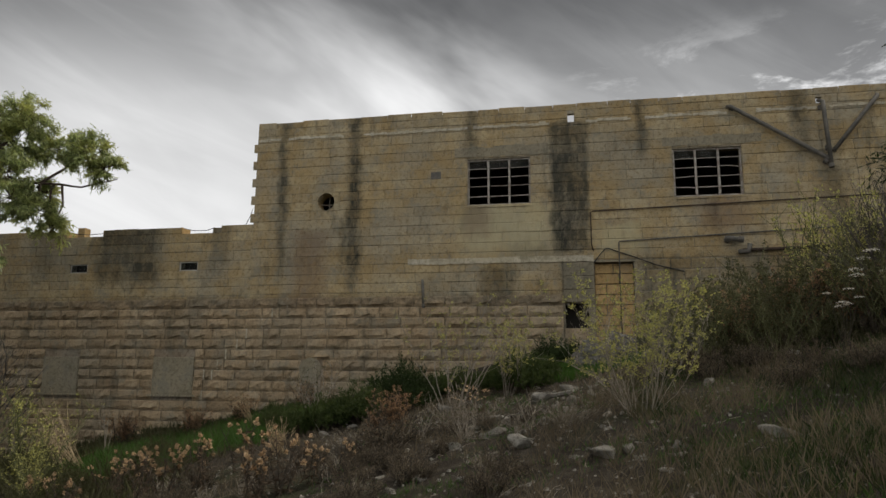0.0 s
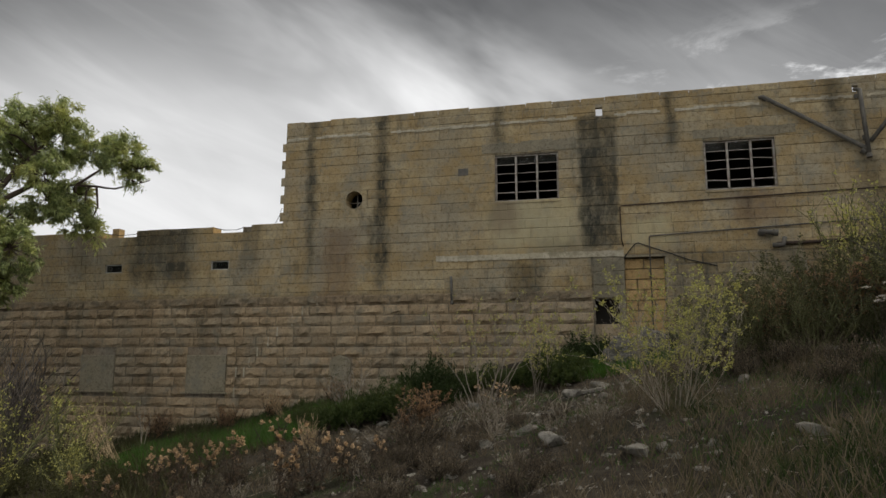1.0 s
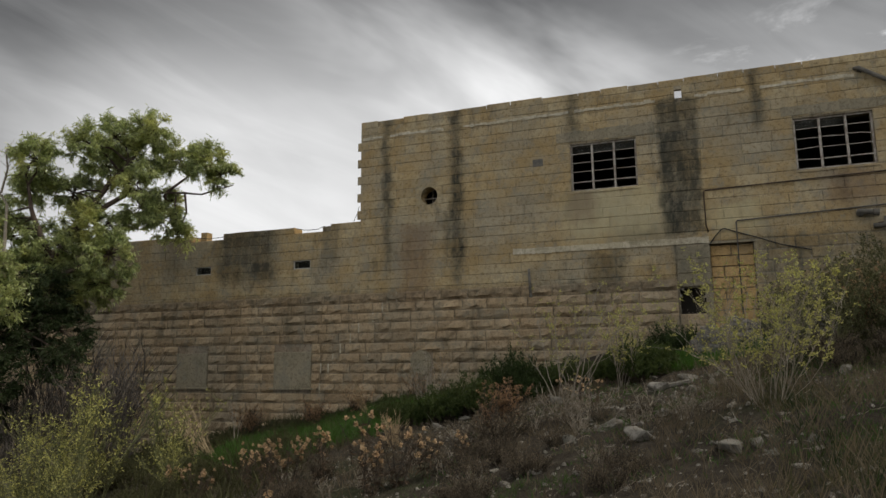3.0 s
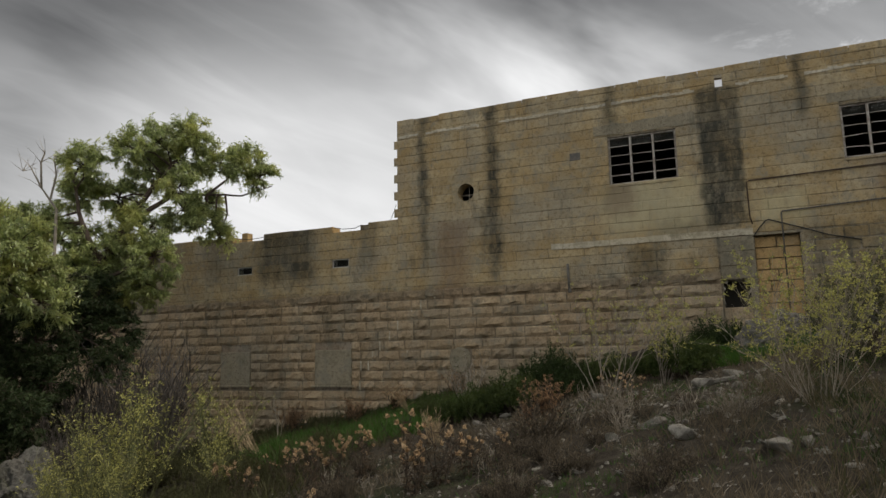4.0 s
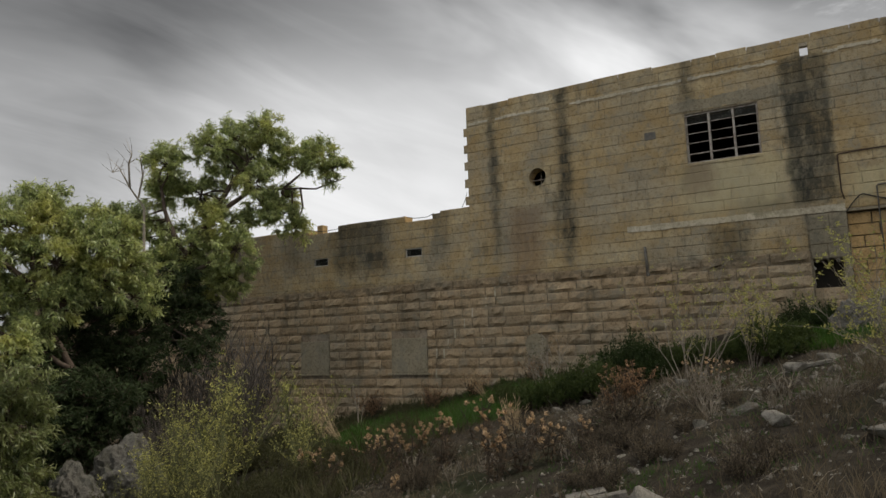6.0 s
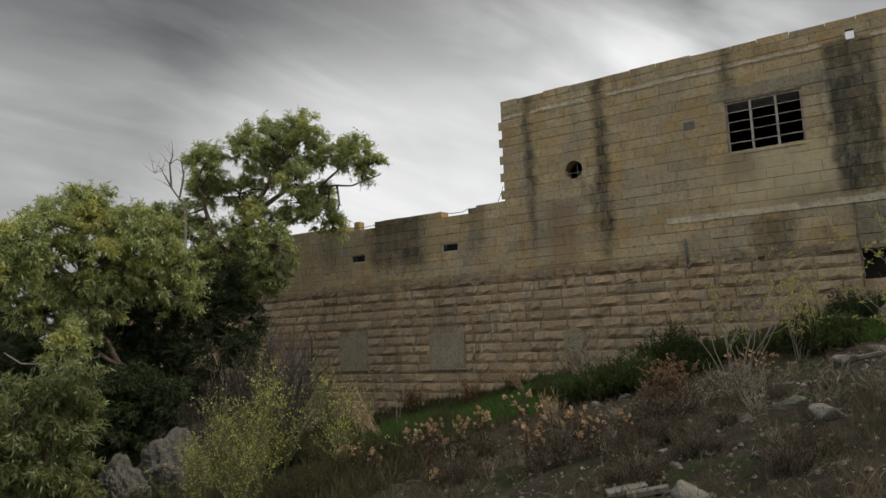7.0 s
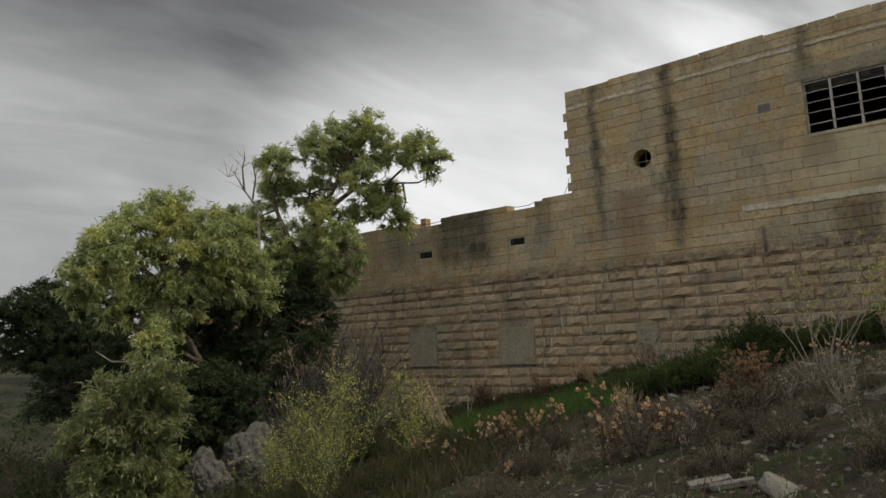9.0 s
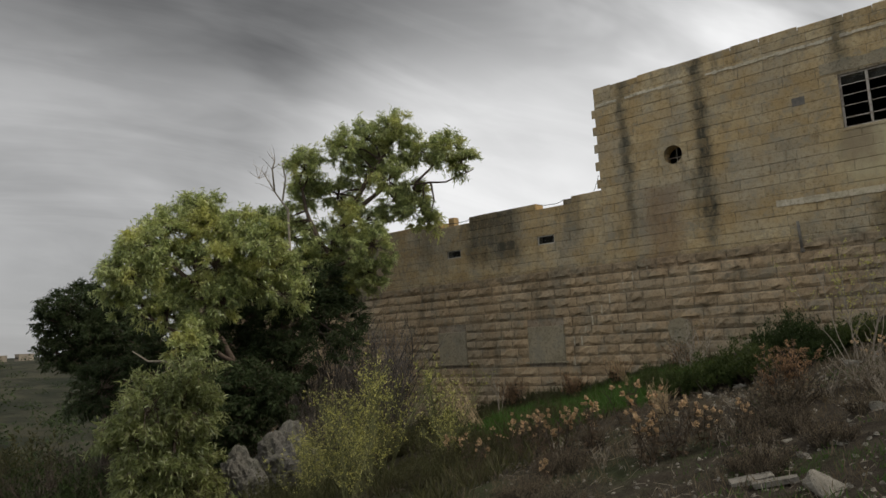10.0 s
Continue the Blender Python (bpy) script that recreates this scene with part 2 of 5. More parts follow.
def leaf(name, a, b, c, through_light=0.45, gloss=0.3, rough=0.6):
    """Foliage: three colours spread over the leaves, some light through them."""
    m, nt, bsdf = material(name)
    pos = node(nt, "ShaderNodeNewGeometry")
    luck = pos.outputs["Random Per Island"]
    patch = noise_tex(nt, pos.outputs["Position"], 1.1, 3.0)
    col = mix_rgb(nt, smooth(nt, luck, 0.0, 0.8), a, b)
    col = mix_rgb(nt, maths(nt, "MULTIPLY", smooth(nt, patch, 0.45, 0.7), 0.7), col, c)
    link(nt, col, bsdf.inputs["Base Color"])
    bsdf.inputs["Roughness"].default_value = rough
    bsdf.inputs["Specular IOR Level"].default_value = gloss
    tr = node(nt, "ShaderNodeBsdfTranslucent", Color=mix_rgb(nt, 0.5, col, tuple(min(1, k * 1.6) for k in b)))
    mixed = node(nt, "ShaderNodeMixShader", i0=through_light, i1=bsdf.outputs[0], i2=tr.outputs[0])
    link(nt, mixed.outputs[0], nt.nodes["Material Output"].inputs[0])
    return m


TREE_LEAF = leaf("tree_leaf", (0.10, 0.15, 0.05), (0.44, 0.49, 0.19), (0.56, 0.52, 0.12), 0.36, 0.8, 0.38)
GREY_LEAF = leaf("sapling_leaf", (0.10, 0.13, 0.045), (0.23, 0.26, 0.095), (0.20, 0.21, 0.065), 0.38, 0.6, 0.42)
# much darker copy of the tree leaf, with shade put into its colour
SHADE_LEAF = leaf("shaded_tree_leaf", (0.02, 0.033, 0.014), (0.05, 0.07, 0.027), (0.036, 0.047, 0.02), 0.22, 0.15)
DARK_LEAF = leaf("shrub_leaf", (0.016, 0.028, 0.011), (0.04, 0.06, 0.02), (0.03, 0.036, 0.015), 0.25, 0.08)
GREEN_LEAF = leaf("herb_leaf", (0.028, 0.047, 0.014), (0.068, 0.09, 0.027), (0.05, 0.056, 0.024), 0.35, 0.15)
YELLOW_LEAF = leaf("fennel_leaf", (0.11, 0.12, 0.04), (0.46, 0.44, 0.13), (0.26, 0.26, 0.085), 0.35)
OLIVE_LEAF = leaf("scrub_leaf", (0.035, 0.039, 0.018), (0.085, 0.085, 0.036), (0.06, 0.052, 0.03), 0.3, 0.15)
GRASS = leaf("green_grass", (0.035, 0.085, 0.012), (0.06, 0.125, 0.018), (0.05, 0.09, 0.02), 0.35)
STRAW = leaf("dry_grass", (0.07, 0.058, 0.036), (0.17, 0.135, 0.085), (0.075, 0.06, 0.038), 0.3)
RUST_LEAF = leaf("dry_brown_leaf", (0.08, 0.052, 0.03), (0.36, 0.22, 0.115), (0.18, 0.11, 0.06), 0.3)
WITHERED = leaf("withered_leaf", (0.035, 0.026, 0.018), (0.13, 0.09, 0.055), (0.07, 0.05, 0.032), 0.3)
HEAD = leaf("dry_seed_head", (0.055, 0.032, 0.018), (0.74, 0.53, 0.32), (0.24, 0.145, 0.08), 0.2)
BARK = plain("grey_brown_bark", (0.07, 0.05, 0.037), (0.12, 0.09, 0.07), 9.0, 0.9, 0, 0.1, 0.6)
UMBEL = leaf("white_umbel", (0.45, 0.42, 0.36), (0.6, 0.57, 0.5), (0.5, 0.45, 0.38), 0.3)
TWIG = plain("pale_dry_stem", (0.22, 0.19, 0.15), (0.32, 0.28, 0.22), 6.0, 0.9)
BROWN_TWIG = plain("brown_dry_stem", (0.038, 0.030, 0.022), (0.085, 0.068, 0.05), 6.0, 0.9)
STRAW_STEM = plain("straw_stem", (0.27, 0.20, 0.115), (0.42, 0.33, 0.20), 8.0, 0.9)
GREY_TWIG = plain("grey_dead_twig", (0.055, 0.047, 0.04), (0.13, 0.115, 0.10), 6.0, 0.9)
GREEN_STEM = plain("green_stem", (0.10, 0.11, 0.045), (0.16, 0.155, 0.07), 6.0, 0.8)
IRON = plain("painted_window_metal", (0.38, 0.355, 0.31), (0.20, 0.16, 0.13), 9.0, 0.6, 0.2, 0.1)
PIPE = plain("weathered_grey_pipe", (0.10, 0.095, 0.085), (0.16, 0.145, 0.12), 7.0, 0.75, 0.1, 0.08)
DARK_PIPE = plain("rusty_dark_pipe", (0.05, 0.038, 0.03), (0.09, 0.06, 0.042), 9.0, 0.8, 0.3, 0.08)
RUBBER = plain("black_cable", (0.02, 0.02, 0.02), (0.03, 0.03, 0.028), 9.0, 0.6, 0, 0.05, 0)
WHITE_FRAME = plain("white_frame_paint", (0.5, 0.48, 0.43), (0.38, 0.35, 0.3), 12.0, 0.6, 0, 0.05)
FAR_WALL = plain("far_house_wall", (0.22, 0.19, 0.15), (0.30, 0.26, 0.20), 0.3, 0.9, 0, 0.15, 0)
DARK_GAP = plain("dark_opening", (0.02, 0.018, 0.015), (0.03, 0.026, 0.02), 3.0, 0.95, 0, 0, 0)

GLASS, _nt, _b = material("dirty_glass")
_b.inputs["Base Color"].default_value = (0.10, 0.095, 0.08, 1)
_b.inputs["Roughness"].default_value = 0.12
_dirt = smooth(_nt, noise_tex(_nt, node(_nt, "ShaderNodeNewGeometry").outputs["Position"], 7.0, 5.0), 0.35, 0.7, 0.04, 0.22)
_mix = node(_nt, "ShaderNodeMixShader", i0=_dirt, i1=node(_nt, "ShaderNodeBsdfTransparent", Color=(0.75, 0.78, 0.75, 1)).outputs[0], i2=_b.outputs[0])
link(_nt, _mix.outputs[0], _nt.nodes["Material Output"].inputs[0])


def soil():
    m, nt, bsdf = material("stony_soil")
    place = node(nt, "ShaderNodeNewGeometry").outputs["Position"]
    big = noise_tex(nt, place, 0.8, 5.0, 0.6)
    mid = noise_tex(nt, place, 5.0, 6.0, 0.7)
    fine = noise_tex(nt, place, 38.0, 6.0, 0.75)
    col = mix_rgb(nt, smooth(nt, mid, 0.35, 0.7), (0.033, 0.027, 0.019), (0.075, 0.063, 0.047))
    col = mix_rgb(nt, smooth(nt, big, 0.5, 0.68, 0.0, 0.6), col, (0.045, 0.06, 0.022))
    col = mix_rgb(nt, smooth(nt, fine, 0.55, 0.75, 0.0, 0.7), col, (0.14, 0.12, 0.09))
    col = mix_rgb(nt, smooth(nt, fine, 0.42, 0.3, 0.0, 0.7), col, (0.03, 0.023, 0.016))
    east = node(nt, "ShaderNodeSeparateXYZ", i0=place).outputs[0]
    fields = noise_tex(nt, node(nt, "ShaderNodeMapping", i0=place, i3=(0.02, 0.02, 0.10)).outputs[0], 2.0, 9.0, 0.75, 0.4)
    slope = mix_rgb(nt, smooth(nt, fields, 0.40, 0.62), (0.014, 0.018, 0.009), (0.055, 0.052, 0.034))
    col = mix_rgb(nt, smooth(nt, east, -14.0, -40.0), col, slope)
    link(nt, col, bsdf.inputs["Base Color"])
    bsdf.inputs["Roughness"].default_value = 0.97
    bsdf.inputs["Specular IOR Level"].default_value = 0.15
    bump(nt, bsdf, maths(nt, "MULTIPLY_ADD", mid, 1.5, fine), 0.8, 0.05)
    return m


SOIL = soil()

# ---------------------------------------------------------------- mesh helpers


class Lump:
    """Vertices and faces gathered for one mesh."""

    def __init__(self):
        self.v, self.f = [], []

    def add(self, verts, faces):
        n = len(self.v)
        self.v.extend(verts)
        self.f.extend([tuple(n + i for i in face) for face in faces])
        return self

    def box(self, x0, x1, y0, y1, z0, z1):
        v = [(x, y, z) for x in (x0, x1) for y in (y0, y1) for z in (z0, z1)]
        return self.add(v, [(0, 1, 3, 2), (4, 6, 7, 5), (0, 4, 5, 1), (2, 3, 7, 6), (0, 2, 6, 4), (1, 5, 7, 3)])

    def tube(self, line, radii, sides=6, caps=True):
        """A round, tapered tube along a line of points."""
        line = [Vector(p) for p in line]
        rings, side = [], None
        for i, p in enumerate(line):
            d = (line[min(i + 1, len(line) - 1)] - line[max(i - 1, 0)]).normalized()
            if side is None:
                side = d.orthogonal().normalized()
            side = (side - d * side.dot(d)).normalized()
            other = d.cross(side)
            r = radii[i] if isinstance(radii, (list, tuple)) else radii
            rings.append([tuple(p + (side * math.cos(a) + other * math.sin(a)) * r) for a in [2 * math.pi * k / sides for k in range(sides)]])
        n = len(self.v)
        for ring in rings:
            self.v.extend(ring)
        for i in range(len(rings) - 1):
            for k in range(sides):
                a, b = n + i * sides + k, n + i * sides + (k + 1) % sides
                self.f.append((a, b, b + sides, a + sides))
        if caps:
            self.f.append(tuple(n + k for k in reversed(range(sides))))
            self.f.append(tuple(n + (len(rings) - 1) * sides + k for k in range(sides)))
        return self

    def leaf(self, base, way, side, length, width, fold=0.15):
        base, way, side = Vector(base), Vector(way), Vector(side)
        up = way.cross(side)
        mid = base + way * length * 0.45
        n = len(self.v)
        self.v.extend([tuple(base), tuple(mid + side * width / 2 + up * fold * width), tuple(base + way * length), tuple(mid - side * width / 2 + up * fold * width)])
        self.f.extend([(n, n + 2, n + 1), (n, n + 3, n + 2)])

    def mesh(self, name, mat, shade=False):
        me = bpy.data.meshes.new(name)
        me.from_pydata(self.v, [], self.f)
        me.materials.append(mat)
        if shade:
            me.polygons.foreach_set("use_smooth", [True] * len(me.polygons))
        me.update()
        return me


def part(name, lump, mat, parent=None, label="", shade=False):
    ob = new(name, lump.mesh(name, mat, shade))
    ob.parent = parent
    if label:
        ob["label"] = label
    return ob


def thing(name, label, category, group="", kind="", at=(0, 0, 0)):
    ob = new(name)
    ob.empty_display_size = 0.2
    ob.location = at
    return tagged(ob, label, category, group, kind)


def setting(name, lump, mat, label, category, shade=False):
    return tagged(part(name, lump, mat, None, "", shade), label, category, "", "structure")


def rnd(a, b):
    return random.uniform(a, b)


# ---------------------------------------------------------------- ground


def ground_z(x, y):
    """The slope: it rises to the right and towards the building, and falls into the valley on the far side."""
    z = -0.40 + 0.20 * (x - 5) + 0.13 * (y + 10)
    if y > 0:
        z -= 0.13 * y * 0.9
    z = 4.2 + (z - 4.2) if z < 4.2 else 4.2 + 2.5 * math.tanh((z - 4.2) / 6)
    if z < -3:
        z = -3 - 7 * math.tanh((-3 - z) / 7)
    far = math.hypot(x - 9, y + 17)
    if far > 70:
        k = min(1, (far - 70) / 330)
        k = k * k * (3 - 2 * k)
        rise = 15.0 * k * (0.8 + 0.35 * noise.noise((x * 0.006, y * 0.006, 3.1)))
        z = z * (1 - k) + k * (-6) + rise
    if far < 60:
        z += 0.10 * noise.noise((x * 0.45, y * 0.45, 0.3)) + 0.055 * noise.noise((x * 1.3, y * 1.3, 5.0))
    return z


def fine_z(x, y):
    return ground_z(x, y) + 0.03 * noise.noise((x * 4.1, y * 4.1, 9.0)) + 0.018 * noise.noise((x * 9, y * 9, 2.0))


def graded(a, b, step, far):
    inner = list(np.arange(a, b, step))
    left, right, d = [], [], step
    lo, hi = inner[0], inner[-1]
    while lo > -far:
        d *= 1.22
        lo, hi = lo - d, hi + d
        left.append(lo), right.append(hi)
    return left[::-1] + inner + right


def make_ground():
    xs, ys = graded(-12, 18, 0.16, 3500), graded(-17, -0.2, 0.16, 3500)
    v = [(x, y, fine_z(x, y)) for y in ys for x in xs]
    w = len(xs)
    f = [(j * w + i, j * w + i + 1, (j + 1) * w + i + 1, (j + 1) * w + i) for j in range(len(ys) - 1) for i in range(w - 1)]
    lump = Lump()
    lump.v, lump.f = v, f
    setting("ground", lump, SOIL, "dry stony hillside soil with rubble", "ground", True)


make_ground()

# ---------------------------------------------------------------- the building
COURSE, BASE, SLAB, TOP = 0.2575, 2.885, 7.54, 8.15
RUSTIC_COURSE, RUSTIC_TOP = 0.2795, 3.04
LEFT, RIGHT = -22.0, 26.0
WIN = [(6.15, 7.83, 5.44, 6.72), (11.44, 13.09, 5.46, 6.72)]
DOOR = (9.41, 10.38, 1.2, 3.84)
SLOTS = [(-5.80, -5.22, 3.861, 4.12), (-2.22, -1.64, 3.861, 4.12)]
OCULUS = (2.155, 5.7175, 0.25)
OC_BOX = (1.76, 2.55, 5.46, 5.975)
CAVE = (8.66, 9.25, 2.18, 2.83)
PANELS = [(-6.28, -5.13, 0.40, 1.42), (-2.74, -1.50, 0.40, 1.42)]
PEEP = [(8.83, 9.0, 7.62, 7.85), (14.90, 15.03, 7.72, 7.88)]
NOTCH = [(-6.02, -4.80, 4.945, 6), (-2.22, -1.246, 4.945, 6), (-1.246, -0.98, 5.09, 6), (-12.0, -9.95, 4.945, 6)]
HOLES = WIN + [DOOR, OC_BOX, CAVE] + SLOTS + PEEP + NOTCH


def slab_with_holes(lump, x0, x1, z0, z1, y0, y1, holes):
    """A wall from x0 to x1 and z0 to z1 with rectangular openings through it."""
    xs = sorted({x0, x1, *[min(max(v, x0), x1) for h in holes for v in h[:2]]})
    zs = sorted({z0, z1, *[min(max(v, z0), z1) for h in holes for v in h[2:]]})

    def solid(i, k):
        if not (0 <= i < len(xs) - 1 and 0 <= k < len(zs) - 1):
            return False
        cx, cz = (xs[i] + xs[i + 1]) / 2, (zs[k] + zs[k + 1]) / 2
        return not any(h[0] < cx < h[1] and h[2] < cz < h[3] for h in holes)

    for i in range(len(xs) - 1):
        for k in range(len(zs) - 1):
            if not solid(i, k):
                continue
            a, b, c, d = xs[i], xs[i + 1], zs[k], zs[k + 1]
            lump.add([(a, y0, c), (b, y0, c), (b, y0, d), (a, y0, d)], [(0, 1, 2, 3)])
            lump.add([(a, y1, c), (b, y1, c), (b, y1, d), (a, y1, d)], [(3, 2, 1, 0)])
            if not solid(i - 1, k):
                lump.add([(a, y0, c), (a, y0, d), (a, y1, d), (a, y1, c)], [(0, 1, 2, 3)])
            if not solid(i + 1, k):
                lump.add([(b, y0, c), (b, y1, c), (b, y1, d), (b, y0, d)], [(0, 1, 2, 3)])
            if not solid(i, k - 1):
                lump.add([(a, y0, c), (a, y1, c), (b, y1, c), (b, y0, c)], [(0, 1, 2, 3)])
            if not solid(i, k + 1):
                lump.add([(a, y0, d), (b, y0, d), (b, y1, d), (a, y1, d)], [(0, 1, 2, 3)])
    return lump


def ring_fill(lump, cx, cz, r, box, y0, y1, n=32):
    """A stone square with a round hole through it."""
    out, inn = [], []
    for k in range(n):
        a = 2 * math.pi * k / n
        c, s = math.cos(a), math.sin(a)
        reach = min((box[1] - cx) / abs(c) if abs(c) > 1e-6 else 9, (box[3] - cz) / abs(s) if abs(s) > 1e-6 else 9)
        out.append((cx + c * reach, cz + s * reach))
        inn.append((cx + c * r, cz + s * r))
    v = [(x, y0, z) for x, z in out] + [(x, y0, z) for x, z in inn] + [(x, y1, z) for x, z in inn] + [(x, y1, z) for x, z in out]
    f = []
    for k in range(n):
        j = (k + 1) % n
        f += [(k, j, n + j, n + k), (n + k, n + j, 2 * n + j, 2 * n + k), (2 * n + k, 2 * n + j, 3 * n + j, 3 * n + k)]
    return lump.add(v, f)


WALL_BACK = 0.42
upper = setting("wall_upper", slab_with_holes(slab_with_holes(Lump(), 0.0, RIGHT, 1.0, 7.58, 0.012, WALL_BACK, [h for h in HOLES if h[1] > 0]), 0.0, RIGHT, 7.581, TOP - 0.10, 0.012, 0.14, PEEP), MORTAR,
                "weathered golden limestone building wall with dark water stains", "wall")
lower = setting("wall_lower", slab_with_holes(Lump(), LEFT, 0.0, BASE, 5.13, 0.012, WALL_BACK, [h for h in HOLES if h[1] <= 0]), MORTAR,
                "lower limestone parapet wall with broken merlons", "wall")
plinth = setting("wall_plinth", Lump().box(LEFT, 8.62, -0.028, 0.35, -4.5, RUSTIC_TOP - 0.02), LIGHT_MORTAR,
                 "rock-faced limestone plinth wall with pale lime joints", "wall")
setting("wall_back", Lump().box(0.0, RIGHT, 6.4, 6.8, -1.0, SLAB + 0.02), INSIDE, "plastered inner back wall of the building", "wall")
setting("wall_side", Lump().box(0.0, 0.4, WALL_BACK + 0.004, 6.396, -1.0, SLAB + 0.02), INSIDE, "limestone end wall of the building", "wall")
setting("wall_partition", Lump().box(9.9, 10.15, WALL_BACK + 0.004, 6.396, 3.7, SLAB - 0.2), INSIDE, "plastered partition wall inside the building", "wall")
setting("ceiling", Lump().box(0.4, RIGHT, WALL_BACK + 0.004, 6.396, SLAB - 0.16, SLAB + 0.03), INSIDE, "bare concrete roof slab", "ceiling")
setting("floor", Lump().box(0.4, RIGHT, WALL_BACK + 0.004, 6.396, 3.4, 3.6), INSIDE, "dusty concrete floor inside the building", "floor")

# ---------------------------------------------------------------- openings


def make_window(name, x0, x1, z0, z1, bent):
    win = thing(name, "rusty steel window with broken panes and bare glazing bars", "window", "", "structure")
    y = 0.06
    frame_l = Lump()
    t = 0.045
    frame_l.box(x0, x1, y, y + 0.05, z1 - t, z1 - 0.002).box(x0, x1, y, y + 0.05, z0 + 0.002, z0 + t)
    frame_l.box(x0 + 0.002, x0 + t, y + 0.002, y + 0.048, z0 + t, z1 - t).box(x1 - t, x1 - 0.002, y + 0.002, y + 0.048, z0 + t, z1 - t)
    sash = part("window_frame", frame_l, IRON, win)
    w = (x1 - x0) / 3
    rows = [z0 + (z1 - z0) * k for k in (0.20, 0.42, 0.61, 0.80)]
    for k in (1, 2):
        cx = x0 + w * k
        part("mullion", Lump().box(cx - 0.026, cx + 0.026, y - 0.01, y + 0.055, z0 + t, z1 - t), IRON, sash)
    for c in range(3):
        a, b = x0 + w * c + (0.04 if c == 0 else 0.037), x0 + w * (c + 1) - 0.037
        for i, z in enumerate(rows):
            sag = rnd(-0.025, 0.025) if rnd(0, 1) < bent else 0.0
            r = 0.012 if i else 0.017
            part("glazing_bar", Lump().tube([(a, y + 0.02, z + sag), ((a + b) / 2, y + 0.02 - abs(sag), z + sag * 0.3), (b, y + 0.02, z - sag)], r, 4), IRON, sash)
        if c < 2 or bent < 0.3:
            part("pane", Lump().box(a, b, y + 0.018, y + 0.022, rows[3] + 0.012, z1 - t), GLASS, sash, "dusty unbroken pane").visible_shadow = False
    part("window_sill", Lump().box(x0 - 0.03, x1 + 0.03, -0.02, 0.2, z0 - 0.06, z0 - 0.003), LIME, win, "worn limestone sill")
    return win


make_window("window_1", *WIN[0], 0.25)
make_window("window_2", *WIN[1], 0.75)
for n, (x0, x1, z0, z1) in enumerate(SLOTS):
    win = thing(f"window_{n + 3}", "small slot window with a flaking white frame", "window", "", "structure")
    t, y = 0.025, 0.03
    fr = Lump().box(x0 + 0.002, x1 - 0.002, y, y + 0.05, z1 - t, z1 - 0.002).box(x0 + 0.002, x1 - 0.002, y, y + 0.05, z0 + 0.002, z0 + t)
    fr.box(x0 + 0.002, x0 + t, y, y + 0.05, z0 + t, z1 - t).box(x1 - t, x1 - 0.002, y, y + 0.05, z0 + t, z1 - t)
    part("window_frame", fr, WHITE_FRAME, win)
    part("pane", Lump().box(x0 + t, x1 - t, y + 0.02, y + 0.03, z0 + t, z1 - t), GLASS, win)
    part("backing", Lump().box(x0, x1, 0.30, 0.34, z0, z1), DARK_GAP, win)

ox, oz, orad = OCULUS
oculus = thing("window_5", "round unglazed oculus window with a thin iron cross", "window", "", "structure")
part("surround", ring_fill(Lump(), ox, oz, orad, OC_BOX, -0.004, WALL_BACK), LIME, oculus, "limestone surround")
part("glazing_bar", Lump().tube([(ox, 0.3, oz - orad - 0.01), (ox, 0.3, oz + orad + 0.01)], 0.014, 6), IRON, oculus)
part("glazing_bar", Lump().tube([(ox - orad - 0.01, 0.31, oz - 0.02), (ox + orad + 0.01, 0.31, oz - 0.02)], 0.014, 6), IRON, oculus)

# the blocked doorway
door = thing("door_1", "doorway walled up with orange limestone blocks", "door", "", "structure")
x0, x1, z0, z1 = DOOR
part("backing", Lump().box(x0, x1, 0.2, 0.3, z0, z1), MORTAR, door)
z, row = z0, 0
while z < z1 - 0.03:
    h = min(0.262, z1 - z)
    cuts = [x0, x0 + (x1 - x0) * (0.30 if row % 2 else 0.62), x1] if row % 3 else [x0, x0 + (x1 - x0) * 0.48, x1]
    for a, b in zip(cuts, cuts[1:]):
        part("stone_block", Lump().box(a + 0.013, b - 0.013, 0.13 + rnd(-0.01, 0.01), 0.2, z + 0.013, z + h - 0.013), ORANGE, door)
    z, row = z + h, row + 1
part("lintel", Lump().box(x0 - 0.12, x1 + 0.06, -0.02, 0.19, z1 + 0.002, z1 + 0.05), CEMENT, door, "thin cement lintel")

# the hole broken through beside the door
setting("wall_recess", Lump().box(CAVE[0], CAVE[1], 0.40, 0.44, CAVE[2], CAVE[3]), DARK_GAP, "dark void behind a hole broken in the wall", "wall")

# ---------------------------------------------------------------- cement patches and ledges
lid = setting("trim_roof_edge", Lump(), LEDGE, "pale cement roof edge band along the wall", "trim")
lump = Lump()
for a, b in ((0.06, 0.7), (0.95, 2.6), (3.2, 6.15), (6.3, 8.35), (9.3, 10.45), (10.8, 12.8), (13.5, 14.9), (15.2, 19.0)):
    x = a
    while x < b:
        w = min(rnd(0.08, 0.22), b - x + 0.001)
        lump.box(x, x + w, -0.013 + rnd(-0.004, 0.004), 0.02, 7.575 + rnd(-0.015, 0.025), 7.66 + rnd(-0.03, 0.02))
        x += w
lid.data = lump.mesh("trim_roof_edge", LEDGE)
lump = Lump()
x = 4.54
while x < 9.36:
    w = rnd(0.07, 0.2)
    lump.box(x, x + w, -0.024 + rnd(-0.006, 0.006), 0.02, 3.875 + rnd(-0.012, 0.01), 4.03 + rnd(-0.012, 0.01))
    x += w
setting("trim_ledge", lump, LEDGE, "pale cement ledge line across the stone wall", "trim")
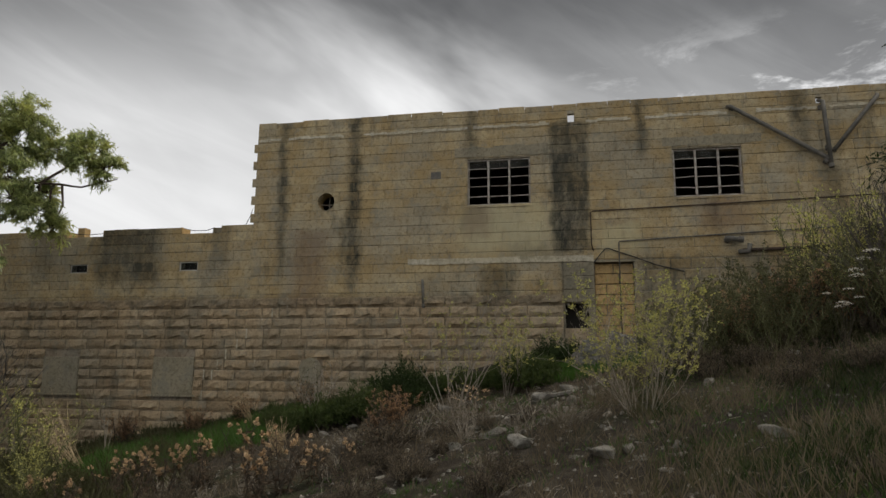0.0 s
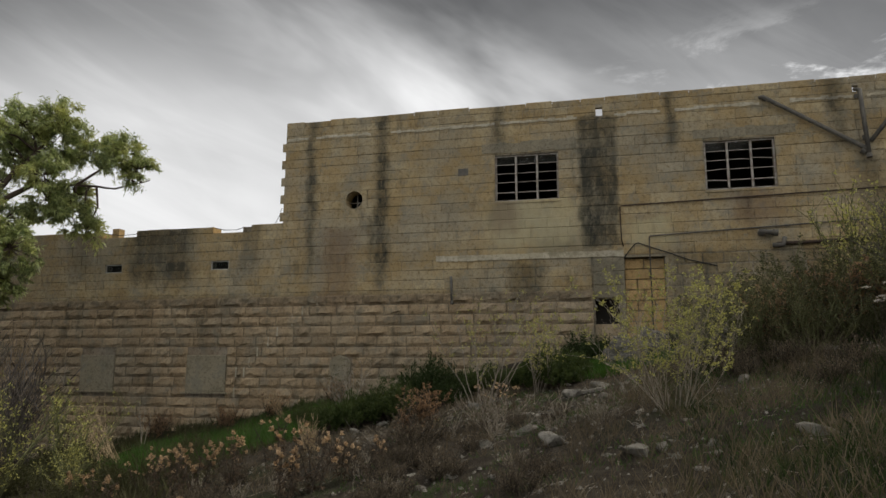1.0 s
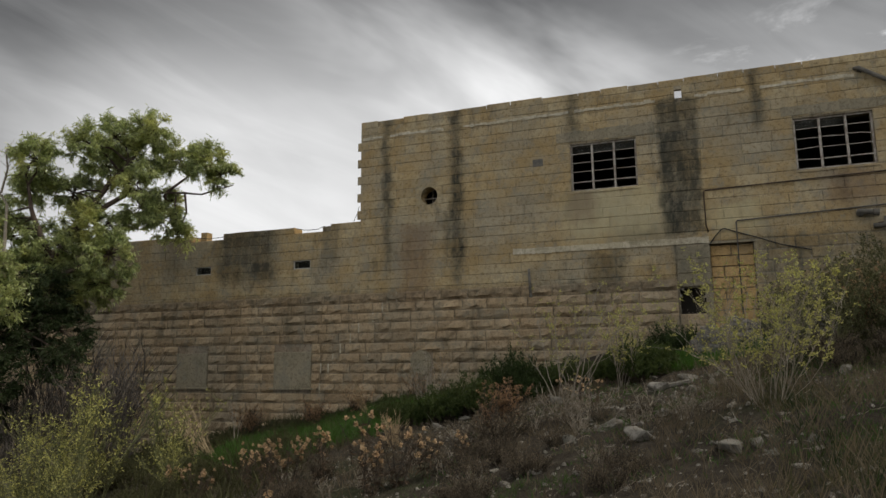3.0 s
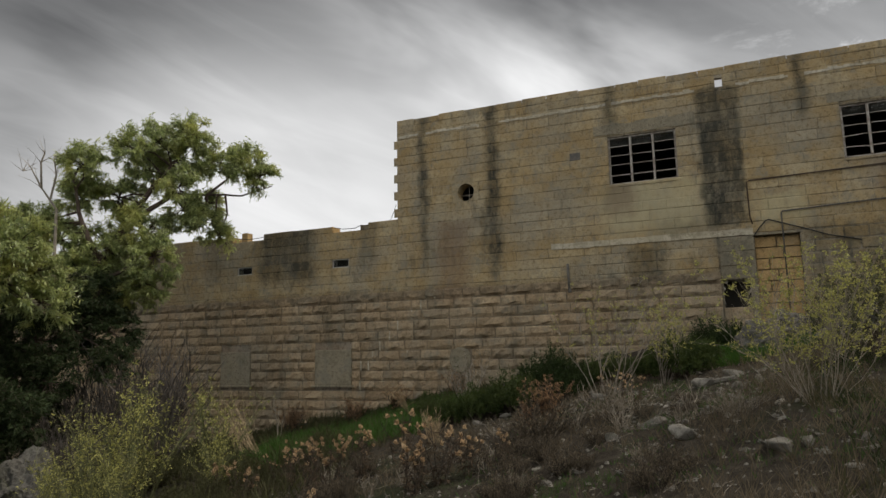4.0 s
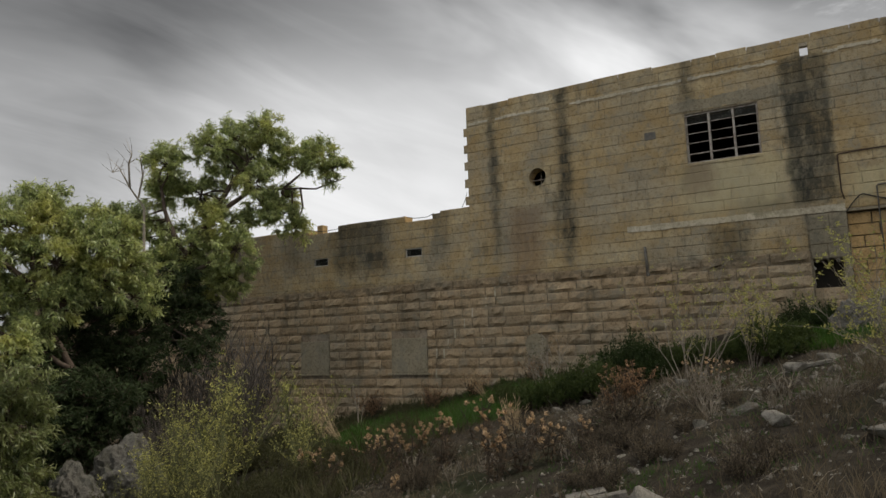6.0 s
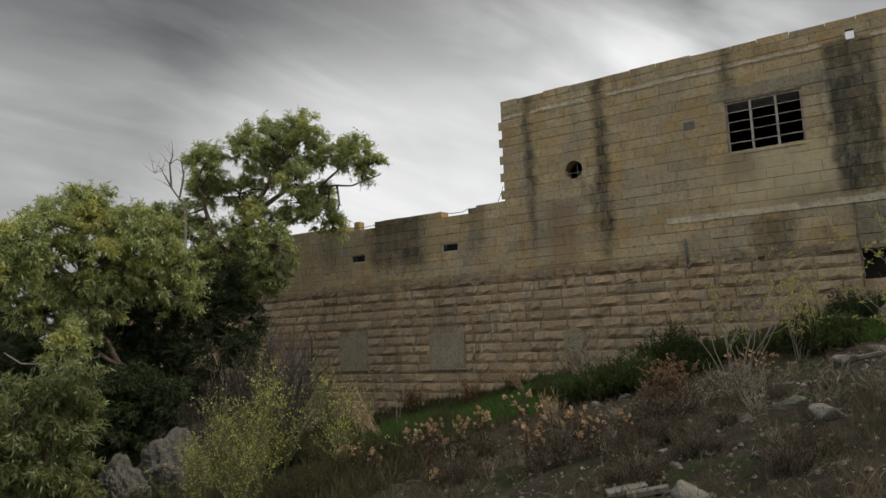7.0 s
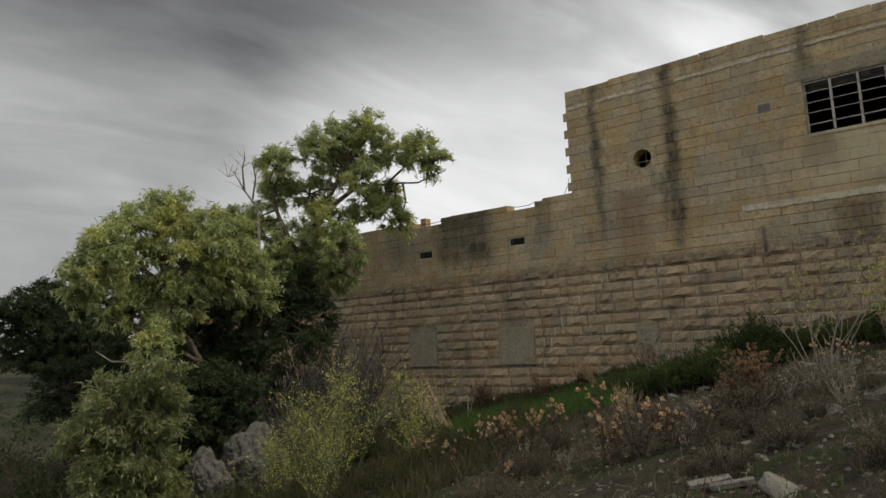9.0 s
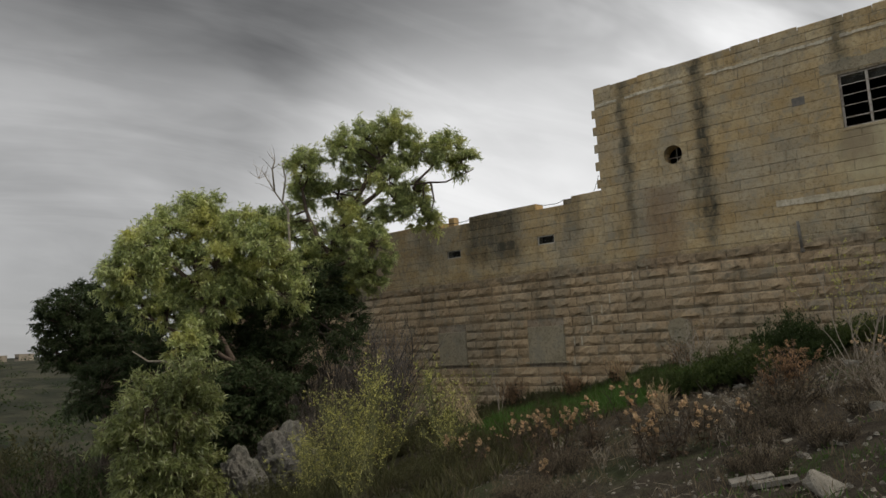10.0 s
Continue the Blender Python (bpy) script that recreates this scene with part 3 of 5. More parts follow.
for nm, (a, b, c, d) in (("trim_lintel_1", (5.80, 8.2, 6.76, 7.08)), ("trim_lintel_2", (11.2, 13.55, 6.76, 7.05))):
    lump = Lump()
    x = a
    while x < b:
        w = rnd(0.1, 0.3)
        lump.box(x, x + w, -0.010 + rnd(-0.003, 0.003), 0.02, c + rnd(0.0, 0.05), d + rnd(-0.05, 0.02))
        x += w
    setting(nm, lump, CEMENT, "cement-rendered window lintel", "lintel")
setting("trim_vent", Lump().box(5.14, 5.42, -0.008, 0.02, 6.22, 6.42), PIPE, "small cement-filled vent hole", "vent")
setting("trim_jamb", Lump().box(9.26, 9.40, -0.009, 0.02, 1.2, 2.836), CEMENT, "cement-rendered door jamb, cracked and stained", "wall")
for n, (a, b, c, d) in enumerate(PANELS):
    panel = thing("blocked_window", "former basement window filled with grey cement", "blocked window", "blocked basement windows")
    lump = Lump()
    m = 0.02
    lump.add([(a, -0.075, c), (b, -0.075, c), (b, -0.075, d), (a, -0.075, d), (a + m, -0.083, c + m), (b - m, -0.083, c + m), (b - m, -0.083, d - m), (a + m, -0.083, d - m),
              (a, -0.03, c), (b, -0.03, c), (b, -0.03, d), (a, -0.03, d)],
             [(4, 5, 6, 7), (0, 1, 5, 4), (1, 2, 6, 5), (2, 3, 7, 6), (3, 0, 4, 7), (8, 9, 1, 0), (9, 10, 2, 1), (10, 11, 3, 2), (11, 8, 0, 3)])
    part("infill", lump, CEMENT, panel)
    part("window_sill", Lump().box(a - 0.09, b + 0.10, -0.15, -0.03, c - 0.055, c - 0.004), CEMENT, panel, "projecting cement sill")
arch = Lump()
pts = [(1.92 + 0.30 * math.cos(a) * (1 + 0.05 * math.sin(3 * a)), 1.08 + 0.34 * math.sin(a)) for a in [math.pi * k / 12 for k in range(24)]]
arch.add([(x, -0.10, z) for x, z in pts] + [(x, -0.03, z) for x, z in pts],
         [tuple(range(len(pts)))] + [(i, len(pts) + i, len(pts) + (i + 1) % len(pts), (i + 1) % len(pts)) for i in range(len(pts))])
tagged(part("vent_patch", arch, CEMENT), "round opening closed with grey cement", "blocked window")

# ---------------------------------------------------------------- pipes and cables


def drainpipe(points, r, mat, label, collars=()):
    pipe = thing("drainpipe", label, "pipe", "drainpipes on the wall")
    run = part("pipe", Lump().tube(points, r, 10), mat, pipe, "", True)
    for c in collars:
        a, b = Vector(points[0]), Vector(points[-1])
        p, d = a.lerp(b, c), (b - a).normalized() * 0.05
        part("collar", Lump().tube([p - d, p + d], r * 1.28, 10), mat, run)
    return pipe


drainpipe([(12.82, 0.05, 7.78), (12.87, -0.10, 7.74), (15.02, -0.10, 6.27), (15.06, -0.10, 6.12)], 0.05, PIPE, "grey drainpipe running slantwise down the wall", (0.05, 0.96))
drainpipe([(14.97, 0.05, 7.80), (15.0, -0.17, 7.70), (15.07, -0.17, 6.02)], 0.05, PIPE, "upright grey drainpipe with collars", (0.12, 0.72, 0.86, 0.98))
drainpipe([(16.3, 0.05, 7.86), (16.25, -0.10, 7.78), (15.15, -0.12, 6.42)], 0.05, PIPE, "grey drainpipe slanting down to the upright one", (0.05,))
drainpipe([(4.97, -0.09, 3.47), (5.0, -0.09, 2.76)], 0.034, PIPE, "short grey standpipe on the plinth", (0.97,))
drainpipe([(9.40, -0.035, 4.12), (9.36, -0.035, 4.3), (9.35, -0.035, 5.13), (9.40, -0.035, 5.165), (15.9, -0.035, 5.33), (25.0, -0.035, 5.45)], 0.015, DARK_PIPE, "thin rusty conduit along the wall")
drainpipe([(10.03, -0.04, 1.8), (10.03, -0.04, 4.33), (10.06, -0.04, 4.36), (14.5, -0.04, 4.55), (25.0, -0.04, 4.8)], 0.016, PIPE, "thin grey conduit down across the doorway")
drainpipe([(12.95, -0.06, 4.05), (13.4, -0.06, 4.06), (16.0, -0.06, 4.12)], 0.045, DARK_PIPE, "mossy dark pipe above the scrub")
stub = thing("pipe_elbow", "grey cast pipe elbow stub on the wall", "pipe")
part("pipe", Lump().tube([(12.62, 0.05, 4.33), (12.62, -0.12, 4.33)], 0.085, 10).tube([(12.55, -0.10, 4.36), (12.90, -0.12, 4.31)], 0.06, 10), PIPE, stub, "", True)
part("collar", Lump().tube([(12.86, -0.12, 4.315), (12.97, -0.12, 4.30)], 0.08, 10), PIPE, stub)
stub = thing("pipe_elbow", "grey cast pipe bend below the elbow stub", "pipe")
part("pipe", Lump().tube([(12.85, -0.05, 4.02), (13.08, -0.08, 4.02), (13.12, -0.08, 4.2)], 0.06, 10), PIPE, stub, "", True)


def cable(points, r, label):
    ob = part("cable", Lump().tube(points, r, 5), RUBBER)
    tagged(ob, label, "cable", "cables")


cable([(9.41, -0.03, 3.83), (9.55, -0.04, 4.02), (9.69, -0.04, 4.17), (9.76, -0.04, 4.19), (9.99, -0.04, 4.10), (10.42, -0.04, 3.94), (10.94, -0.04, 3.73), (11.58, -0.04, 3.56)], 0.014, "black cable looped over the doorway")
cable([(-2.3, 0.1, 5.14), (-1.9, 0.1, 5.05), (-1.5, 0.1, 5.04), (-1.24, 0.1, 5.12)], 0.010, "thin black cable across a parapet gap")
cable([(-6.0, 0.1, 5.10), (-5.4, 0.1, 5.03), (-4.9, 0.1, 5.05), (-4.78, 0.1, 5.1)], 0.010, "thin black cable across a parapet gap")
cable([(-0.25, 0.05, 5.17), (-0.12, 0.03, 5.4), (-0.05, 0.02, 5.6)], 0.008, "loose black cable end at the wall corner")
# thin caps added so that bright orange paints sunlight on the notch ends
for x in (-6.05, -2.255):
    part("stone_block", Lump().box(x, x + 0.045, 0.004, WALL_BACK + 0.01, 4.95, 5.135), ORANGE, lower, "thin end stone coloured as sunlit")
tagged(part("chimney", Lump().box(-5.78, -5.55, 0.15, 0.4, 4.92, 5.26), ORANGE), "small limestone chimney block on the parapet, coloured as sunlit", "chimney")

# ---------------------------------------------------------------- rocks


def rock_mesh(seed, flat=0.6, jag=0.35):
    bm = bmesh.new()
    bmesh.ops.create_icosphere(bm, subdivisions=5, radius=1.0)
    cuts = [Vector((rnd(-1, 1), rnd(-1, 1), rnd(-0.6, 1))).normalized() for _ in range(11)]
    for v in bm.verts:
        p = v.co.normalized()
        o = Vector((seed * 7.1, seed * 3.3, 0))
        r = 0.95 + jag * noise.noise(p * 1.3 + o)
        for c in cuts:
            r = min(r, (0.80 + 0.10 * noise.noise(p * 2.5 + o)) / max(0.3, p.dot(c)))
        r -= 0.20 * max(0.0, 0.35 - abs(noise.noise(p * 2.6 + o)) * 2.2)
        r += 0.07 * noise.noise(p * 6 + o) + 0.045 * noise.noise(p * 14) + 0.02 * noise.noise(p * 30)
        q = p * r
        v.co = (q.x, q.y, q.z * flat)
    me = bpy.data.meshes.new("rock")
    bm.to_mesh(me)
    bm.free()
    me.materials.append(GREY_ROCK)
    return me


BOULDERS = [rock_mesh(k, rnd(0.5, 0.75)) for k in range(4)]


def shard_mesh():
    """An angular fragment of limestone."""
    bm = bmesh.new()
    for _ in range(13):
        d = Vector((rnd(-1, 1), rnd(-1, 1), rnd(-1, 1))).normalized() * rnd(0.8, 1.1)
        bm.verts.new((d.x, d.y * 0.8, d.z * rnd(0.4, 0.62)))
    bmesh.ops.convex_hull(bm, input=bm.verts)
    bmesh.ops.delete(bm, geom=[v for v in bm.verts if not v.link_faces], context="VERTS")
    bmesh.ops.bevel(bm, geom=list(bm.edges), offset=0.06, segments=1, affect="EDGES")
    bmesh.ops.triangulate(bm, faces=bm.faces)
    bmesh.ops.subdivide_edges(bm, edges=[e for e in bm.edges if e.calc_length() > 0.4], cuts=1)
    for v in bm.verts:
        v.co += v.co.normalized() * 0.07 * noise.noise(v.co * 3.0)
    me = bpy.data.meshes.new("rock")
    bm.to_mesh(me)
    bm.free()
    me.materials.append(ROCK)
    return me


ROCKS = [shard_mesh() for _ in range(9)]


def rock(x, y, size, label="pale limestone rock lying on the slope", sink=0.25, squash=1.0, turn=None, group="loose rocks"):
    if size < 0.3:
        size, sink = size * 0.95, 0.32
    ob = new("rock", random.choice(BOULDERS if size > 0.45 else ROCKS))
    ob.matrix_world = pose(x, y, ground_z(x, y) + size * (0.5 - sink) * squash * 0.7, rnd(-12, 12), rnd(-12, 12), rnd(0, 360) if turn is None else turn) @ Matrix.Diagonal((size * rnd(0.8, 1.25), size * rnd(0.65, 1.0), size * squash, 1))
    return tagged(ob, label, "rock", group)


# large boulders
rock(-3.55, -9.55, 0.72, "large pale grey limestone boulder in the scrub", 0.0, 1.6, group="boulders")
rock(-3.35, -8.6, 0.80, "large pale grey limestone boulder in the scrub", 0.0, 1.7, group="boulders")
for x, y, s in ((9.3, -4.8, 0.5), (9.7, -4.5, 0.5), (11.0, -5.0, 0.5), (10.6, -4.6, 0.46), (10.2, -5.0, 0.38)):
    rock(x, y, s, "limestone boulder half hidden by shrubs", 0.15, 1.1, group="boulders")
for x, y, s in ((8.42, -10.2, 0.24), (9.2, -10.85, 0.24), (9.45, -10.9, 0.14), (9.9, -10.95, 0.12), (10.64, -11.3, 0.2), (8.9, -8.7, 0.18), (8.6, -9.3, 0.14), (4.85, -6.5, 0.2), (5.2, -6.2, 0.12), (6.95, -6.8, 0.22), (7.2, -6.6, 0.18), (8.45, -6.9, 0.24), (8.85, -6.7, 0.24), (9.2, -6.8, 0.14),
                (7.57, -11.95, 0.26), (7.2, -12.2, 0.12), (8.3, -8.2, 0.16), (8.05, -8.5, 0.14), (8.9, -7.6, 0.22), (9.2, -7.4, 0.17), (10.6, -8.4, 0.16), (11.9, -7.4, 0.16), (8.0, -9.3, 0.2), (7.6, -9.6, 0.13)):
    rock(x, y, s)
for _ in range(260):
    x, y = rnd(5.3, 11.5), rnd(-11.8, -5.2)
    if noise.noise((x * 0.7, y * 0.7, 4)) + rnd(-0.3, 0.5) > 0.1:
        rock(x, y, rnd(0.03, 0.08) if rnd(0, 1) < 0.9 else rnd(0.08, 0.13), squash=rnd(0.6, 1.0))
for _ in range(90):
    rock(rnd(6.2, 9.6), rnd(-10.2, -6.3), rnd(0.04, 0.10), sink=0.2, squash=rnd(0.6, 1.0))
pebbles = Lump()
for _ in range(3600):
    x, y = rnd(3.0, 13.5), rnd(-13.5, -4.0)
    if noise.noise((x * 0.6, y * 0.6, 1.5)) + rnd(-0.35, 0.35) < -0.05:
        continue
    s, z = rnd(0.008, 0.032), fine_z(x, y)
    ring = [(x + s * rnd(0.7, 1.2) * math.cos(a), y + s * rnd(0.7, 1.2) * math.sin(a), z - 0.005) for a in (0, 1.5, 3.1, 4.6)]
    top = [(x + s * 0.5 * math.cos(a), y + s * 0.5 * math.sin(a), z + s * rnd(0.4, 0.9)) for a in (0.3, 1.8, 3.3, 4.9)]
    pebbles.add(ring + top, [(0, 1, 5, 4), (1, 2, 6, 5), (2, 3, 7, 6), (3, 0, 4, 7), (4, 5, 6, 7)])
tagged(part("gravel", pebbles, ROCK), "scattered pale limestone chips on the soil", "gravel", "", "stuff")
for x, y, a in ((7.16, -11.7, 20), (6.95, -11.6, 28), (8.7, -6.9, 5)):
    ob = part("stone_slab", Lump().box(-0.17, 0.17, -0.07, 0.07, -0.02, 0.02), ROCK)
    ob.matrix_world = pose(x, y, ground_z(x, y) + 0.03, rnd(-6, 6), -11, a)
    tagged(ob, "thin broken limestone slab on the ground", "stone slab", "broken slabs")

# ---------------------------------------------------------------- plants


def any_side(d):
    s = d.cross(Vector((rnd(-1, 1), rnd(-1, 1), rnd(-1, 1))))
    return s.normalized() if s.length > 1e-4 else d.orthogonal().normalized()


def bend(base, way, length, steps, wander, lift=0.0):
    """A wandering line from base; lift bends it up (or, below 0, lets it droop)."""
    p, d, line = Vector(base), Vector(way).normalized(), [Vector(base)]
    for _ in range(steps):
        d = (d + Vector((rnd(-1, 1), rnd(-1, 1), rnd(-1, 1))) * wander + Vector((0, 0, lift))).normalized()
        p = p + d * (length / steps)
        line.append(p.copy())
    return line


def fennel(height, width, stems, leaf_mat, stem_mat, name, label, leafiness=1.0, size=0.05, group="", bare=0.35, thick=1.0, twigs=2):
    """A loose shrub of thin branching stems with small leaves in tufts."""
    plant = thing(name, label, "shrub", group)
    wood, green = Lump(), Lump()
    for _ in range(stems):
        a, r = rnd(0, 2 * math.pi), rnd(0, 1) ** 0.6
        base = (math.cos(a) * width * 0.06, math.sin(a) * width * 0.06, -0.06)
        reach = height * rnd(0.55, 0.92)
        way = (math.cos(a) * r * width * 0.5, math.sin(a) * r * width * 0.5, reach)
        line = bend(base, way, math.hypot(reach, r * width * 0.45), 7, 0.24, 0.04)
        wood.tube(line, [(0.0062 - 0.00045 * i) * (0.5 + 0.5 * height) * thick for i in range(8)], 4, False)
        tips = [line[-1]]
        for i in range(2, 8):
            for _ in range(twigs):
                if i < 8 * bare and rnd(0, 1) < 0.7:
                    continue
                d = (Vector((rnd(-1, 1), rnd(-1, 1), rnd(0.1, 1.0))).normalized() + (line[i] - line[i - 1]).normalized() * 0.6).normalized()
                twig = bend(line[i], d, height * rnd(0.10, 0.30), 4, 0.2, 0.06)
                wood.tube(twig, [k * thick for k in (0.005, 0.0042, 0.0035, 0.003, 0.002)], 3, False)
                tips += [twig[2], twig[3], twig[4]]
        for tip in tips:
            if rnd(0, 1) < 0.45:
                continue
            for _ in range(int(rnd(3, 15) * leafiness)):
                q = tip + Vector((rnd(-1, 1), rnd(-1, 1), rnd(-0.8, 0.8))) * size * 0.75
                w = Vector((rnd(-1, 1), rnd(-1, 1), rnd(-0.4, 1))).normalized()
                green.leaf(q, w, any_side(w), size * rnd(0.5, 1.2), size * rnd(0.28, 0.55))
    part("stem", wood, stem_mat, plant)
    part("foliage", green, leaf_mat, plant)
    return plant


def bush(height, width, shoots, mat, name, label, size=0.05, group="", upright=0.9):
    """A dense bush of upright leafy shoots over a twiggy frame."""
    plant = thing(name, label, "bush", group)
    wood, green = Lump(), Lump()
    for _ in range(shoots):
        a, r = rnd(0, 2 * math.pi), math.sqrt(rnd(0, 1))
        x, y = math.cos(a) * r * width / 2, math.sin(a) * r * width / 2
        dome = height * math.sqrt(max(0.05, 1 - r * r * 0.85)) * rnd(0.55, 1.15) * (0.85 + 0.5 * noise.noise((x * 2.6, y * 2.6, shoots * 0.1)))
        low = dome * rnd(0.25, 0.75)
        line = bend((x * 0.8, y * 0.8, low - 0.05), (x * 0.5, y * 0.5, upright), dome - low, 3, 0.12, 0.06)
        if rnd(0, 1) < 0.25:
            wood.tube([(x * 0.12, y * 0.12, -0.08), (x * 0.5, y * 0.5, low * 0.5), tuple(line[0])], [0.014, 0.009, 0.005], 4, False)
        for _ in range(24):
            k = rnd(0, 2.99)
            q = line[int(k)].lerp(line[int(k) + 1], k % 1)
            w = Vector((rnd(-1, 1), rnd(-1, 1), rnd(0.1, 1.4))).normalized()
            green.leaf(q, w, any_side(w), size * rnd(0.6, 1.3), size * rnd(0.18, 0.32))
    part("stem", wood, BROWN_TWIG, plant)
    part("foliage", green, mat, plant)
    return plant


def seat(ob, x, y, turn=0.0, scale=1.0):
    """Stand a plant on the slope."""
    ob.matrix_basis = pose(x, y, ground_z(x, y), 0, 0, turn) @ Matrix.Scale(scale, 4)
    return ob


def again(ob, x, y, turn, scale=1.0):
    ob.scale = (scale, scale, scale)
    made = copy_thing(ob, pose(x, y, ground_z(x, y), 0, 0, turn))
    ob.scale = (1, 1, 1)
    return made


def head(lump, p, d, s):
    """A dry seed head: a cup of bracts with a fluffy top."""
    d = Vector(d).normalized()
    u = any_side(d)
    w = d.cross(u)
    for k in range(15):
        a = 2.4 * k
        out = u * math.cos(a) + w * math.sin(a)
        way = (d * rnd(0.1, 1.0) + out * rnd(0.4, 1.0)).normalized()
        side = way.cross(out)
        lump.leaf(p + d * s * rnd(-0.1, 0.25), way, side.normalized() if side.length > 1e-3 else u, s * rnd(0.45, 0.75), s * rnd(0.35, 0.55), 0.3)
    for k in range(8):
        way = (d + Vector((rnd(-1, 1), rnd(-1, 1), rnd(-1, 1))) * 0.5).normalized()
        lump.leaf(p + d * s * 0.2, way, any_side(way), s * rnd(0.5, 0.8), s * 0.4, 0.3)


def thistle(height, stems, heads, label):
    plant = thing("dry_thistle", label, "thistle", "dry thistles on the slope")
    wood, leaves = Lump(), Lump()
    tips = []
    for _ in range(stems):
        a = rnd(0, 6.28)
        line = bend((rnd(-0.08, 0.08), rnd(-0.08, 0.08), -0.05), (0.3 * math.cos(a), 0.3 * math.sin(a), 1), height * rnd(0.7, 1.05), 6, 0.10, 0.02)
        wood.tube(line, [0.007, 0.006, 0.006, 0.005, 0.004, 0.004, 0.003], 4, False)
        tips.append((line[-1], line[-1] - line[-2]))
        for i in (3, 4, 5, 5):
            twig = bend(line[i], (rnd(-1, 1), rnd(-1, 1), rnd(0.5, 1.3)), height * rnd(0.12, 0.28), 3, 0.15, 0.06)
            wood.tube(twig, [0.005, 0.004, 0.004, 0.003], 3, False)
            tips.append((twig[-1], twig[-1] - twig[-2]))
        for _ in range(26):
            q = line[random.randint(1, 5)]
            w = Vector((rnd(-1, 1), rnd(-1, 1), rnd(-0.9, 0.3))).normalized()
            leaves.leaf(q, w, any_side(w), rnd(0.05, 0.14), rnd(0.010, 0.024), 0.4)
    stem = part("stem", wood, BROWN_TWIG, plant)
    part("dry_leaf", leaves, WITHERED, plant)["kind"] = "stuff"
    random.shuffle(tips)
    for p, d in tips[:heads]:
        lump = Lump()
        head(lump, p, d, rnd(0.05, 0.092))
        part("seed_head", lump, HEAD, stem, "orange-brown dry seed head")
    return plant


def stalks(count, height, spread, mat, label, lean=(0.25, 0.0)):
    """A tuft of bare dead stalks."""
    plant = thing("dead_stalks", label, "dead plant", "dead stalks on the slope")
    lump = Lump()
    for _ in range(count):
        a = rnd(0, 6.28)
        line = bend((rnd(-1, 1) * spread * 0.25, rnd(-1, 1) * spread * 0.25, -0.06), (lean[0] + math.cos(a) * spread, lean[1] + math.sin(a) * spread, 1), height * rnd(0.5, 1.0), 6, 0.08)
        lump.tube(line, [0.007, 0.006, 0.006, 0.005, 0.004, 0.003, 0.002], 4, False)
        for i in (3, 4, 5):
            if rnd(0, 1) < 0.7:
                twig = bend(line[i], (rnd(-1, 1), rnd(-1, 1), rnd(0.2, 1)), height * rnd(0.1, 0.3), 3, 0.15)
                lump.tube(twig, [0.005, 0.004, 0.003, 0.002], 3, False)
    part("stalk", lump, mat, plant)
    return plant


# yellow fennel shrubs
FEN = "tall fennel shrub with small yellow-green leaves"
seat(fennel(1.65, 1.9, 26, YELLOW_LEAF, TWIG, "fennel_shrub", FEN, 1.15, 0.034, "fennel shrubs", 0.3, 0.55, 3), 9.68, -9.6)
o1 = seat(fennel(1.35, 2.0, 26, OLIVE_LEAF, GREEN_STEM, "fennel_shrub", "fennel shrub with dull olive leaves", 1.0, 0.045, "fennel shrubs"), 11.9, -4.6)
for x, y, t, s in ((10.9, -4.4, 90, 0.8), (11.3, -6.3, 40, 0.95), (12.3, -6.2, 150, 1.1), (10.6, -7.0, 210, 0.8), (11.7, -7.4, 300, 0.8), (13.2, -7.6, 20, 1.0)):
    again(o1, x, y, t, s)
f1 = seat(fennel(1.75, 0.75, 13, YELLOW_LEAF, GREEN_STEM, "fennel_shrub", FEN, 0.5, 0.05, "fennel shrubs", 0.2, 1.0, 2), -0.9, -9.2)
for x, y, t, s in ((0.1, -9.5, 140, 1.15), (-1.6, -9.0, 200, 0.85), (-0.3, -8.6, 300, 1.3), (-3.6, -8.3, 200, 0.65), (0.9, -10.6, 30, 0.7), (-0.4, -10.3, 250, 0.75), (1.3, -8.7, 100, 0.6), (-2.5, -8.6, 10, 0.7), (0.5, -8.0, 330, 1.1), (-1.9, -7.6, 160, 1.2), 
                   (-3.1, -8.5, 60, 0.5), (12.9, -5.9, 250, 1.35), (13.3, -6.4, 20, 1.2), (13.2, -5.6, 120, 1.3)):
    again(f1, x, y, t, s)
seat(fennel(1.9, 2.0, 13, YELLOW_LEAF, TWIG, "sprouting_shrub", "sparse shrub with bare pale stems and yellow sprouts", 0.7, 0.04, "", 0.4, 0.95, 2), 6.96, -6.45, 30)
seat(fennel(1.5, 1.0, 14, YELLOW_LEAF, TWIG, "sprouting_shrub", "sparse shrub with thin upright yellowish shoots", 0.9, 0.04, "", 0.4, 0.8, 2), 7.8, -5.9, 80)
seat(fennel(1.2, 1.4, 14, OLIVE_LEAF, TWIG, "sprouting_shrub", "thin wispy shrub before the plinth wall", 0.5, 0.03), 3.6, -3.8, 10)

